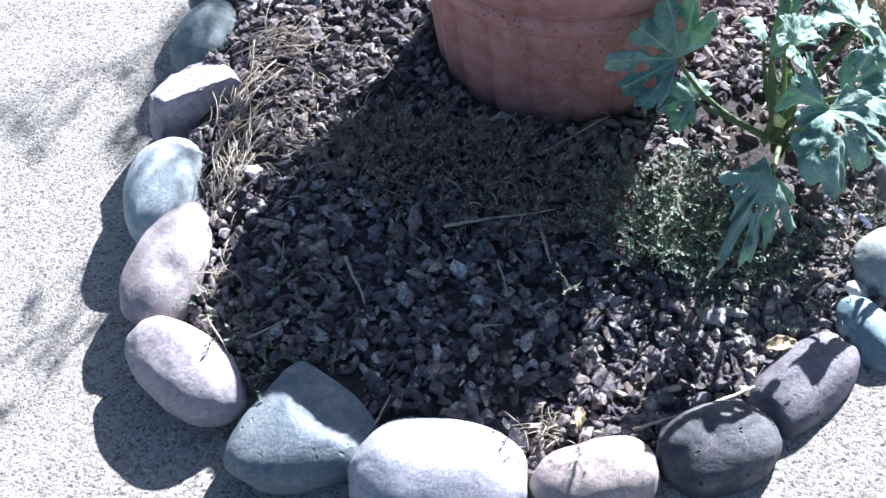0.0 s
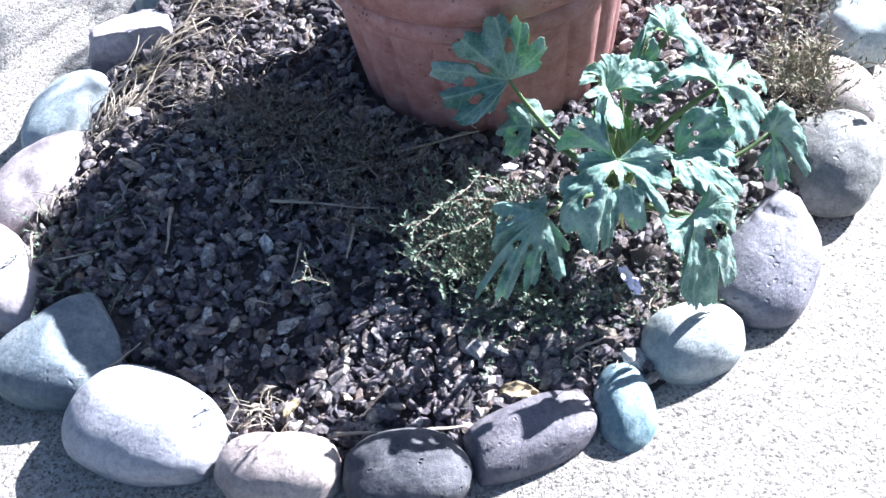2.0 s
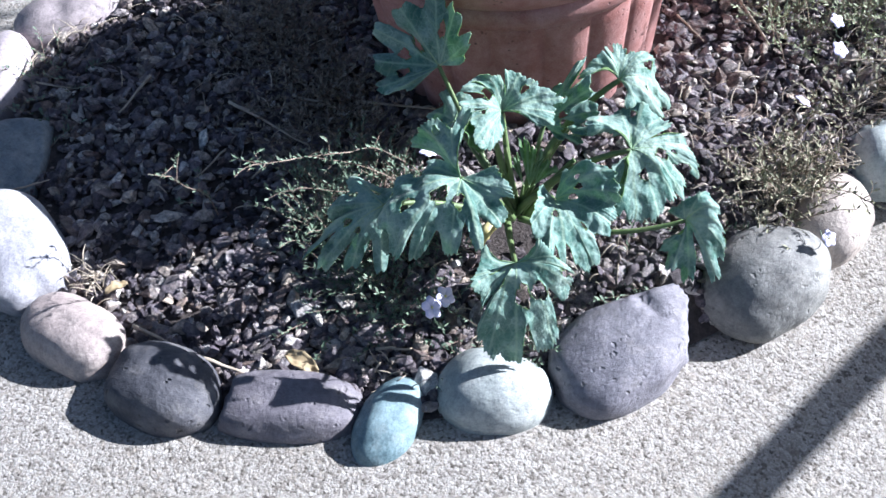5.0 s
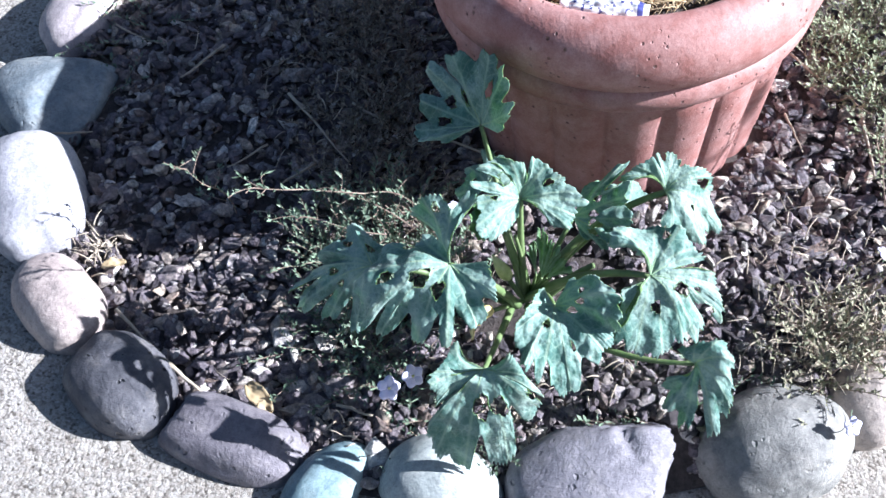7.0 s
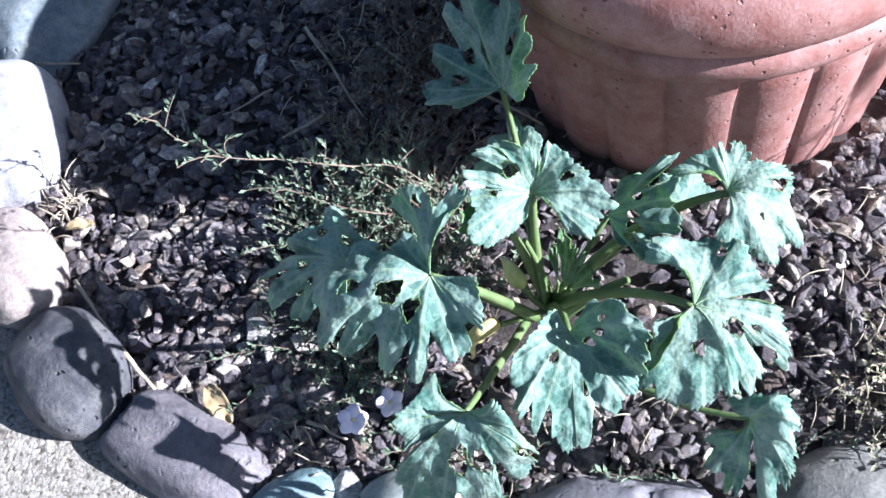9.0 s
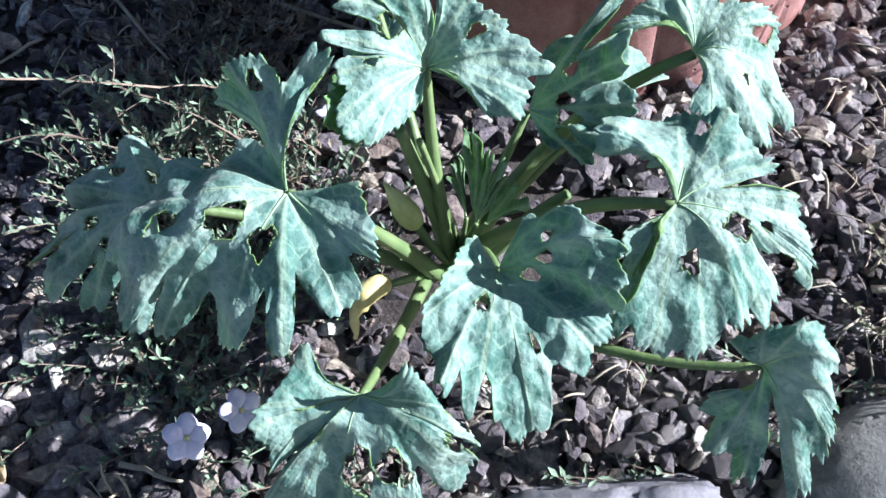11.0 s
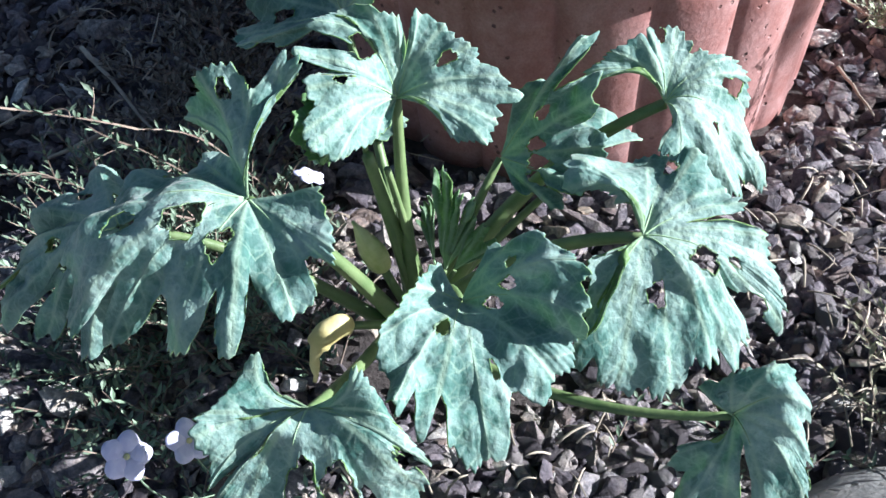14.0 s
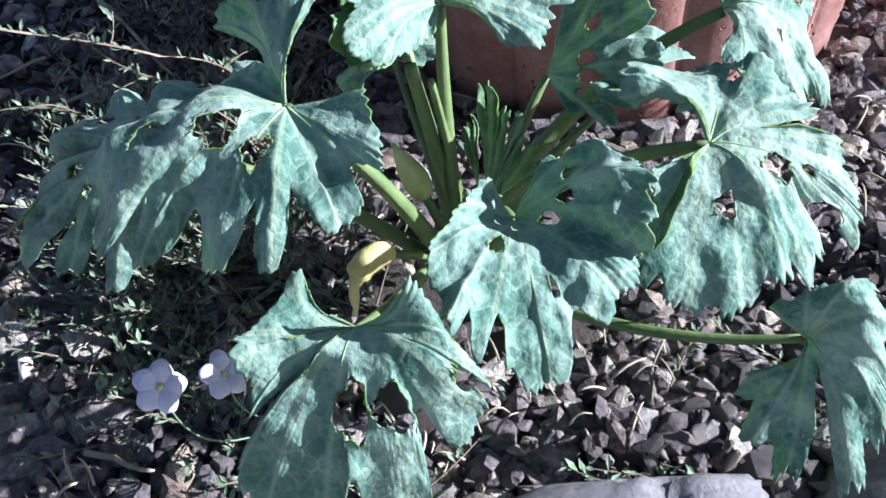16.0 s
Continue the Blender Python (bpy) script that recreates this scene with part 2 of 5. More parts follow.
CONCRETE = concrete_material()
GRAVEL = gravel_material("dark_gravel", False)
GRAVEL_LOOSE = gravel_material("dark_gravel_loose", True)
SOIL = soil_material("dark_soil", (0.036, 0.030, 0.029), (0.125, 0.102, 0.094))
TERRACOTTA = terracotta_material()
LEAF_TOP = leaf_material("squash_leaf_top", (0.050, 0.140, 0.120), (0.155, 0.330, 0.280), (0.48, 0.635, 0.575), (0.28, 0.50, 0.33), 0.42, (0.42, 0.56, 0.42))
LEAF_UNDER = leaf_material("squash_leaf_underside", (0.14, 0.26, 0.08), (0.24, 0.38, 0.12), (0.33, 0.45, 0.20), (0.30, 0.52, 0.08), 0.6)
LEAF_YOUNG = leaf_material("young_squash_leaf", (0.08, 0.19, 0.07), (0.21, 0.37, 0.14), (0.42, 0.55, 0.30), (0.2, 0.42, 0.1), 0.55)
VEIN = plain_material("leaf_vein", (0.25, 0.40, 0.22), (0.40, 0.53, 0.32), 80)
PETIOLE = plain_material("petiole_green", (0.085, 0.150, 0.052), (0.175, 0.235, 0.100), 45, 0.5)
STRAW = plain_material("dry_straw", (0.30, 0.25, 0.19), (0.54, 0.47, 0.37), 50, 0.75, 0.35)
STRAW_GOLD = plain_material("golden_straw", (0.42, 0.31, 0.18), (0.68, 0.54, 0.34), 50, 0.7, 0.35)
STALK = plain_material("dry_stalk", (0.28, 0.23, 0.18), (0.48, 0.41, 0.32), 70, 0.8)
SPRIG = plain_material("ground_cover_green", (0.07, 0.115, 0.07), (0.20, 0.27, 0.185), 30, 0.6, 0.45)
SPRIG_DARK = plain_material("ground_cover_withered", (0.135, 0.118, 0.090), (0.31, 0.262, 0.205), 30, 0.65, 0.5)
# the sprig green again, with sunlight put into the colour
SPRIG_SUNLIT = plain_material("ground_cover_sunlit_copy", (0.15, 0.19, 0.10), (0.36, 0.40, 0.25), 30, 0.6, 0.45)
SPRIG_DRY = plain_material("ground_cover_dry", (0.16, 0.17, 0.10), (0.36, 0.34, 0.235), 30, 0.75, 0.4)
TWIG = plain_material("brown_twig", (0.14, 0.09, 0.07), (0.30, 0.24, 0.19), 60, 0.8, 0.3)
PETAL = plain_material("lilac_petal", (0.58, 0.56, 0.78), (0.72, 0.70, 0.88), 90, 0.5)
POLLEN = plain_material("flower_eye", (0.62, 0.60, 0.25), (0.75, 0.72, 0.45), 200, 0.6)
WILT = plain_material("wilted_blossom", (0.52, 0.44, 0.16), (0.66, 0.58, 0.30), 60, 0.6)
DEAD_LEAF = plain_material("dead_leaf", (0.27, 0.20, 0.105), (0.44, 0.35, 0.215), 40, 0.65)
FOIL = plain_material("white_plastic", (0.70, 0.70, 0.72), (0.82, 0.82, 0.82), 30, 0.3)
FOIL_BLUE = plain_material("blue_print", (0.04, 0.05, 0.22), (0.10, 0.11, 0.34), 30, 0.3)
RAIL = plain_material("weathered_timber", (0.18, 0.13, 0.09), (0.3, 0.23, 0.17), 20, 0.8)


# ---- building helpers ----
def mesh_object(name, verts, faces, mat, smooth=False, parent=None, label=""):
    me = bpy.data.meshes.new(name)
    me.from_pydata([tuple(v) for v in verts], [], faces)
    me.materials.append(mat)
    if smooth:
        me.polygons.foreach_set("use_smooth", [True] * len(me.polygons))
    me.update()
    ob = new(name, me)
    if parent is not None:
        ob.parent = parent
    return tagged(ob, label) if label else ob


def part(name, bm, mat, parent, label="", smooth=True):
    me = bpy.data.meshes.new(name)
    bm.to_mesh(me)
    bm.free()
    me.materials.append(mat)
    me.polygons.foreach_set("use_smooth", [smooth] * len(me.polygons))
    ob = new(name, me)
    ob.parent = parent
    return tagged(ob, label) if label else ob


def tube(points, radii, sides=8, squash=1.0):
    """Vertices and faces of a closed tube along points."""
    pts = [Vector(p) for p in points]
    verts, faces = [], []
    ref = Vector((0.13, 0.31, 0.94)).normalized()
    for i, p in enumerate(pts):
        d = (pts[min(i + 1, len(pts) - 1)] - pts[max(i - 1, 0)]).normalized()
        a = d.cross(ref)
        a = a.normalized() if a.length > 1e-4 else Vector((1, 0, 0))
        c = d.cross(a)
        for k in range(sides):
            th = 2 * math.pi * k / sides
            verts.append(p + (a * math.cos(th) + c * math.sin(th) * squash) * radii[i])
    n = len(pts)
    for i in range(n - 1):
        for k in range(sides):
            k2 = (k + 1) % sides
            faces.append((i * sides + k, i * sides + k2, (i + 1) * sides + k2, (i + 1) * sides + k))
    faces.append(tuple(range(sides))[::-1])
    faces.append(tuple((n - 1) * sides + k for k in range(sides)))
    return verts, faces


def joined(pieces):
    verts, faces = [], []
    for v, f in pieces:
        o = len(verts)
        verts.extend(v)
        faces.extend(tuple(i + o for i in q) for q in f)
    return verts, faces


def bezier(p0, p1, p2, n):
    p0, p1, p2 = Vector(p0), Vector(p1), Vector(p2)
    return [p0 * (1 - u) ** 2 + p1 * 2 * u * (1 - u) + p2 * u * u for u in (i / (n - 1) for i in range(n))]


def revolve(profile, steps, shape=None):
    """A surface of revolution round z; shape(radius, z, angle) gives the radius there."""
    verts, faces = [], []
    for r, z in profile:
        for k in range(steps):
            a = 2 * math.pi * k / steps
            rr = shape(r, z, a) if shape else r
            verts.append((rr * math.cos(a), rr * math.sin(a), z))
    for i in range(len(profile) - 1):
        for k in range(steps):
            k2 = (k + 1) % steps
            faces.append((i * steps + k, i * steps + k2, (i + 1) * steps + k2, (i + 1) * steps + k))
    return verts, faces


# ---- ground ----
POT = (0.160, 1.299)


def slab(x, y):
    """The paving's height: it falls gently away beyond the front of the bed, and towards low x."""
    u = min(1.0, max(0.0, (y - 0.38) / 1.22))
    side = 0.05 * min(0.6, max(-0.32, x - 0.05)) * min(1.0, max(0.0, (1.3 - y) / 0.5))
    return 0.004 - 0.081 * (1 - (1 - u) ** 2) + side


def ground():
    bm = bmesh.new()
    rings = [0] + [0.1 * i for i in range(1, 21)] + [2.5, 6, 15, 40, 120, 400, 1500]
    prev = None
    for r in rings:
        row = [bm.verts.new((0.2 + r * math.cos(a * math.pi / 36), 1.0 + r * math.sin(a * math.pi / 36), slab(0.2 + r * math.cos(a * math.pi / 36), 1.0 + r * math.sin(a * math.pi / 36)))) for a in range(72)] if r else [bm.verts.new((0.2, 1.0, slab(0.2, 1.0)))]
        if prev is not None:
            for k in range(72):
                k2 = (k + 1) % 72
                if len(prev) == 1:
                    bm.faces.new((prev[0], row[k], row[k2]))
                else:
                    bm.faces.new((prev[k], row[k], row[k2], prev[k2]))
        prev = row
    ob = part("ground", bm, CONCRETE, None)
    return tagged(ob, "pale sandy concrete paving round the gravel bed", "concrete ground", kind="structure")


ground()


# ---- river stones: centre, half sizes, yaw, squareness, taper, seed, material, label ----
STONES = [
    ((-0.392, 1.445, -0.020), (0.068, 0.052, 0.043), 80, 2.3, 0.05, 40, ("stone_slate", (0.12, 0.14, 0.15), (0.2, 0.22, 0.22), 0.2), "dark slate-grey rounded river stone at the bed's edge"),
    ((-0.405, 1.335, -0.032), (0.077, 0.051, 0.043), 71, 2.2, 0.1, 41, ("stone_dark_teal", (0.13, 0.18, 0.19), (0.24, 0.29, 0.29), 0.1), "smooth dark teal-grey river stone"),
    ((-0.408, 1.170, -0.018), (0.078, 0.060, 0.054), 40, 2.8, -0.45, 42, ("stone_broken_lavender", (0.30, 0.275, 0.31), (0.42, 0.385, 0.42), 0.6), "angular lavender-grey stone with a broken face"),
    ((-0.428, 1.009, -0.026), (0.094, 0.056, 0.045), 87, 2.2, -0.1, 43, ("stone_pale_green", (0.33, 0.39, 0.41), (0.47, 0.52, 0.525), 0.1), "pale green-grey smooth river stone"),
    ((-0.398, 0.877, -0.021), (0.101, 0.054, 0.044), 77, 2.3, 0.15, 44, ("stone_rosy", (0.30, 0.262, 0.268), (0.40, 0.35, 0.355), 0.15), "rosy beige river stone with a shallow dent"),
    ((-0.354, 0.706, -0.013), (0.095, 0.053, 0.041), 137, 2.2, 0.0, 45, ("stone_rosy_light", (0.33, 0.295, 0.31), (0.43, 0.385, 0.40), 0.1), "pinkish smooth oval river stone"),
    ((-0.202, 0.632, -0.014), (0.088, 0.078, 0.043), 98, 2.2, 0.66, 46, ("stone_blue", (0.14, 0.175, 0.205), (0.24, 0.27, 0.285), 0.5), "three-cornered blue-grey river stone"),
    ((-0.037, 0.548, 0.000), (0.106, 0.070, 0.050), 175, 2.3, -0.05, 47, ("stone_white", (0.33, 0.33, 0.365), (0.43, 0.425, 0.455), 0.05), "large smooth white river stone"),
    ((0.146, 0.540, 0.002), (0.073, 0.048, 0.039), 13, 2.3, 0.0, 48, ("stone_pale_pink", (0.33, 0.275, 0.26), (0.43, 0.37, 0.345), 0.25), "pale pink river stone with fine cracks"),
    ((0.290, 0.574, 0.000), (0.072, 0.053, 0.044), 20, 2.4, 0.05, 49, ("stone_charcoal", (0.06, 0.062, 0.075), (0.12, 0.12, 0.135), 2.0), "dark charcoal pitted river stone"),
    ((0.408, 0.661, -0.011), (0.088, 0.045, 0.037), 42, 2.9, 0.05, 50, ("stone_purple", (0.14, 0.13, 0.15), (0.215, 0.20, 0.225), 0.9), "purple-grey oblong river stone"),
    ((0.504, 0.734, -0.012), (0.060, 0.035, 0.033), 112, 2.2, 0.1, 51, ("stone_teal", (0.14, 0.22, 0.25), (0.27, 0.36, 0.38), 0.4), "small teal-blue river stone"),
    ((0.564, 0.840, -0.013), (0.067, 0.051, 0.045), 44, 2.2, 0.05, 52, ("stone_celadon", (0.31, 0.345, 0.34), (0.42, 0.45, 0.44), 0.15), "pale celadon smooth oval river stone"),
    ((0.634, 0.999, -0.024), (0.106, 0.064, 0.056), 81, 2.5, 0.15, 53, ("stone_lilac_grey", (0.19, 0.185, 0.215), (0.28, 0.27, 0.305), 1.0), "large lilac-grey stone with a notch in its top"),
    ((0.687, 1.178, -0.022), (0.081, 0.068, 0.055), 84, 2.2, 0.0, 54, ("stone_granular", (0.17, 0.17, 0.165), (0.29, 0.29, 0.275), 0.6), "round mid-grey granular river stone"),
    ((0.685, 1.320, -0.036), (0.067, 0.050, 0.044), 105, 2.2, 0.1, 55, ("stone_sandy", (0.44, 0.38, 0.34), (0.56, 0.49, 0.44), 0.35), "sandy pink river stone beside the ground cover"),
    ((0.681, 1.455, -0.026), (0.065, 0.057, 0.050), 126, 2.6, 0.2, 56, ("stone_mint", (0.38, 0.44, 0.43), (0.52, 0.565, 0.55), 0.2), "pale mint-grey angular river stone"),
    ((0.690, 1.575, -0.014), (0.058, 0.052, 0.048), 130, 2.3, 0.1, 57, ("stone_ash", (0.26, 0.27, 0.27), (0.42, 0.42, 0.41), 0.6), "ash-grey rough river stone behind the ground cover"),
    ((0.672, 1.690, -0.014), (0.062, 0.052, 0.048), 70, 2.3, 0.0, 58, ("stone_dusk", (0.15, 0.15, 0.17), (0.25, 0.25, 0.27), 0.4), "dark grey river stone at the bed's edge"),
]


BED = (0.145, 1.315)
RING = sorted((math.atan2(c[1] - BED[1], c[0] - BED[0]), math.hypot(c[1] - BED[1], c[0] - BED[0])) for c, *_ in STONES)


def bed_edge(a):
    """The bed's radius towards angle a: it runs under the ring of stones, and is round where no stones lie."""
    oval = 1 / math.sqrt((math.cos(a) / 0.56) ** 2 + (math.sin(a) / 0.765) ** 2)
    for (a0, r0), (a1, r1) in zip(RING, RING[1:]):
        if a0 <= a <= a1 and a1 - a0 < 1.0:
            return r0 + (r1 - r0) * (a - a0) / (a1 - a0) - 0.004
    return oval



def inside_bed(x, y, margin=0.0):
    dx, dy = x - BED[0], y - BED[1]
    return math.hypot(dx, dy) < bed_edge(math.atan2(dy, dx)) - margin


def bed_height(x, y):
    dx, dy = x - BED[0], y - BED[1]
    edge = bed_edge(math.atan2(dy, dx)) - math.hypot(dx, dy)
    z = -0.012 + 0.008 * noise.noise((x * 7, y * 7, 0.3))
    low = slab(x, y) + 0.004
    return max(low, low + (z - low) * min(1.0, max(0.0, edge / 0.03)) ** 0.5)


def soil_bed():
    verts, faces = [], []
    rows, cols = 26, 96
    for i in range(rows):
        for k in range(cols):
            a = 2 * math.pi * k / cols
            r = bed_edge(a) * (i + 0.02) / (rows - 1)
            x, y = BED[0] + r * math.cos(a), BED[1] + r * math.sin(a)
            verts.append((x, y, max(bed_height(x, y), slab(x, y) + 0.004)))
    for i in range(rows - 1):
        for k in range(cols):
            k2 = (k + 1) % cols
            faces.append((i * cols + k, (i + 1) * cols + k, (i + 1) * cols + k2, i * cols + k2))
    faces.append(tuple(range(cols)))
    ob = mesh_object("soil_bed", verts, faces, SOIL, True)
    return tagged(ob, "dark soil of the bed under the gravel", "soil bed", kind="structure")


BED_OB = soil_bed()

# broken faces of two stones: outward way and distance from the middle
BREAKS = [("stone_broken_lavender", (-0.15, -0.85, 0.10), 0.022), ("stone_broken_lavender", (0.1, 0.35, 0.9), 0.036), ("stone_broken_lavender", (-0.9, 0.1, 0.3), 0.055),
          ("stone_lilac_grey", (0.72, -0.62, 0.05), 0.062), ("stone_lilac_grey", (0.25, 0.75, 0.45), 0.058),
          ("stone_purple", (-0.8, 0.1, 0.35), 0.068), ("stone_mint", (0.6, 0.5, 0.6), 0.044), ("stone_blue", (0.2, -0.3, 0.9), 0.036)]


def river_stone(centre, half, yaw, square, taper, seed, look_of, label):
    name, base, second, pits = look_of
    bm = bmesh.new()
    bmesh.ops.create_icosphere(bm, subdivisions=5, radius=1.0)
    off = Vector((seed * 3.7, seed * 1.9, seed * 0.7))
    for v in bm.verts:
        p = v.co.normalized()
        k = (abs(p.x) ** square + abs(p.y) ** square + abs(p.z) ** square) ** (-1 / square)
        q = p * k
        q *= 1 + 0.10 * noise.noise(p * 1.1 + off) + 0.035 * noise.noise(p * 2.6 + off) + 0.010 * noise.noise(p * 7 + off)
        w = 1 - taper * q.x
        q = Vector((q.x * half[0], q.y * half[1] * w, q.z * half[2] * (1 - 0.35 * taper * q.x)))
        if name == "stone_lilac_grey":
            cut = math.exp(-((q.x - 0.030) / 0.0055) ** 2) * max(0.0, 1 - abs(q.y - 0.02) / 0.05)
            q.z -= 0.009 * cut * (q.z > 0)
            q.y += 0.22 * max(0.0, q.x) + 0.02 * (q.x < 0) * q.x
            q.z += 0.005 * math.exp(-((q.x - 0.062) / 0.03) ** 2) * (q.z > 0)
            over = q.x - (0.062 + 0.36 * q.z)
            if over > 0:
                q.x -= 0.85 * over + 0.004 * math.sin(min(1.0, over / 0.03) * math.pi)
        for which, way, depth in BREAKS:
            if which == name:
                over = q.dot(Vector(way).normalized()) - depth
                if over > 0:
                    q -= Vector(way).normalized() * (over * 0.93 + 0.0022 * noise.noise(q * 160) + 0.003 * noise.noise(q * 60))
        if name == "stone_rosy" and q.z > 0:
            q.z -= 0.006 * math.exp(-((q.x + 0.03) ** 2 + (q.y + 0.02) ** 2) / 0.0003)
        v.co = q
    rng = random.Random(seed)
    for _ in range(int(9 * pits)):
        d = Vector((rng.gauss(0, 1), rng.gauss(0, 1), abs(rng.gauss(0, 1)) + 0.2)).normalized()
        at, wide, deep = Vector((d.x * half[0], d.y * half[1], d.z * half[2])), rng.uniform(0.003, 0.008), rng.uniform(0.0008, 0.0022)
        run = Vector((rng.gauss(0, 1), rng.gauss(0, 1), rng.gauss(0, 1))).normalized()
        for v in bm.verts:
            e = v.co - at
            e -= run * e.dot(run) * 0.55
            if e.length_squared < 9 * wide * wide:
                v.co -= d * deep * math.exp(-e.length_squared / (wide * wide))
    low = min(v.co.z for v in bm.verts)
    ob = part("river_stone", bm, stone_material(name, base, second, pits, 1.0), None)
    ob.matrix_world = pose(centre[0], centre[1], min(centre[2], slab(centre[0], centre[1]) - low - 0.002), 0, 0, yaw)
    return tagged(ob, label, "stone", "stones round the bed")


for row in STONES:
    river_stone(*row)


# ---- terracotta pot ----
def pot():
    root = tagged(new("flower_pot"), "terracotta garden pot with a fluted body and thick rounded rim", "flower pot")
    root.matrix_world = pose(POT[0], POT[1], 0)

    def flutes(r, z, a):
        u = min(1.0, max(0.0, (0.176 - z) / 0.045))
        lobe = abs(math.sin(a * 10))
        arch = 1.0 if u >= 1 else math.sqrt(max(0.0, 1 - (1 - u) ** 2))
        edge = min(1.0, lobe / max(0.05, 1 - arch + 0.05))
        return r + 0.0085 * (lobe ** 0.55) * arch * edge

    prof = [(0.180, -0.045), (0.183, -0.03)] + [(0.184 + 0.022 * i / 24, 0.205 * i / 24 - 0.025) for i in range(1, 25)] + [(0.208, 0.194)]
    v, f = revolve(prof, 320, flutes)
    mesh_object("body", v, f, TERRACOTTA, True, root)
    band = [(0.206, 0.180)]
    for i in range(13):
        a = math.pi * (i / 12 - 0.5)
        band.append((0.216 + 0.013 * math.cos(a), 0.199 + 0.018 * math.sin(a)))
    band.append((0.206, 0.218))
    v, f = revolve(band, 160)
    mesh_object("collar", v, f, TERRACOTTA, True, root, "narrow rounded band under the rim")
    rim = [(0.206, 0.204), (0.213, 0.208)]
    for i in range(29):
        a = math.pi * (i / 28 * 1.36 - 0.36)
        rim.append((0.198 + (0.040 if math.cos(a) > 0 else 0.022) * math.cos(a), 0.251 + 0.046 * math.sin(a)))
    rim += [(0.176, 0.235), (0.175, 0.12)]
    v, f = revolve(rim, 192)
    mesh_object("rim", v, f, TERRACOTTA, True, root, "thick rounded terracotta rim with small pits")
    v, f = revolve([(0.1765, 0.256), (0.12, 0.261), (0.06, 0.264), (0.001, 0.265)], 64)
    mesh_object("potting_soil", v, f, SOIL, True, root, "dry brown potting soil")
    return root


pot()


def straw_mulch():
    rng = random.Random(11)
    pieces = []
    for _ in range(2800):
        r, a = 0.168 * math.sqrt(rng.random()), rng.uniform(0, 6.283)
        x, y = POT[0] + r * math.cos(a), POT[1] + r * math.sin(a)
        d, ln, lift = rng.uniform(0, 6.283), rng.uniform(0.02, 0.07), rng.uniform(-0.006, 0.012)
        z = 0.262 + rng.uniform(0, 0.014)
        e = Vector((x + ln * math.cos(d), y + ln * math.sin(d), z + lift))
        if math.hypot(e.x - POT[0], e.y - POT[1]) > 0.172:
            continue
        mid = (Vector((x, y, z)) + e) / 2 + Vector((rng.uniform(-1, 1), rng.uniform(-1, 1), rng.uniform(0, 1))) * 0.007
        pieces.append(tube(bezier((x, y, z), mid, e, 5), [0.0009, 0.0009, 0.0008, 0.0007, 0.0004], 4))
    v, f = joined(pieces)
    ob = mesh_object("straw_mulch", v, f, STRAW_GOLD, True)
    tagged(ob, "tangled dry golden straw filling the pot", "straw", kind="stuff")


straw_mulch()


def wrapper():
    root = tagged(new("plastic_wrapper"), "crumpled white plastic wrapper with blue print on the straw", "litter")
    root.matrix_world = pose(0.287, 1.192, 0.281, 6, -4, 49)
    verts, faces, nx, ny = [], [], 64, 22
    for i in range(nx):
        for j in range(ny):
            u, w = i / (nx - 1) - 0.5, j / (ny - 1) - 0.5
            z = 0.008 * math.cos(w * 3.0) + 0.003 * noise.noise((u * 9, w * 5, 2)) - 0.01 * u * u
            verts.append((u * 0.094, w * 0.030 * (1 - 0.5 * abs(u * 2) ** 3), z))
    for i in range(nx - 1):
        for j in range(ny - 1):
            faces.append((i * ny + j, (i + 1) * ny + j, (i + 1) * ny + j + 1, i * ny + j + 1))
    body = mesh_object("sheet", verts, faces, FOIL, True, root)
    body.data.materials.append(FOIL_BLUE)
    for p in body.data.polygons:
        i, j = p.index // (ny - 1), p.index % (ny - 1)
        if (noise.noise((i * 0.33, j * 0.45, 7.0)) > 0.3 and 8 < i < 52) or 54 < i < 59:
            p.material_index = 1
    body.modifiers.new("thickness", "SOLIDIFY").thickness = 0.0006


wrapper()


# ---- squash plant ----
CROWN = Vector((0.427, 1.020, 0.035))


def spline(points, q):
    """Catmull-Rom through rows of points, at the shares q (0 to len - 1)."""
    p = np.array(points, float)
    n = len(p)
    i = np.clip(np.floor(q).astype(int), 0, n - 2)
    u = (q - i)[:, None]
    a, b, c, d = (p[np.clip(i + k, 0, n - 1)] for k in (-1, 0, 1, 2))
    return 0.5 * (2 * b + (c - a) * u + (2 * a - 5 * b + 4 * c - d) * u ** 2 + (3 * b - a - 3 * c + d) * u ** 3)


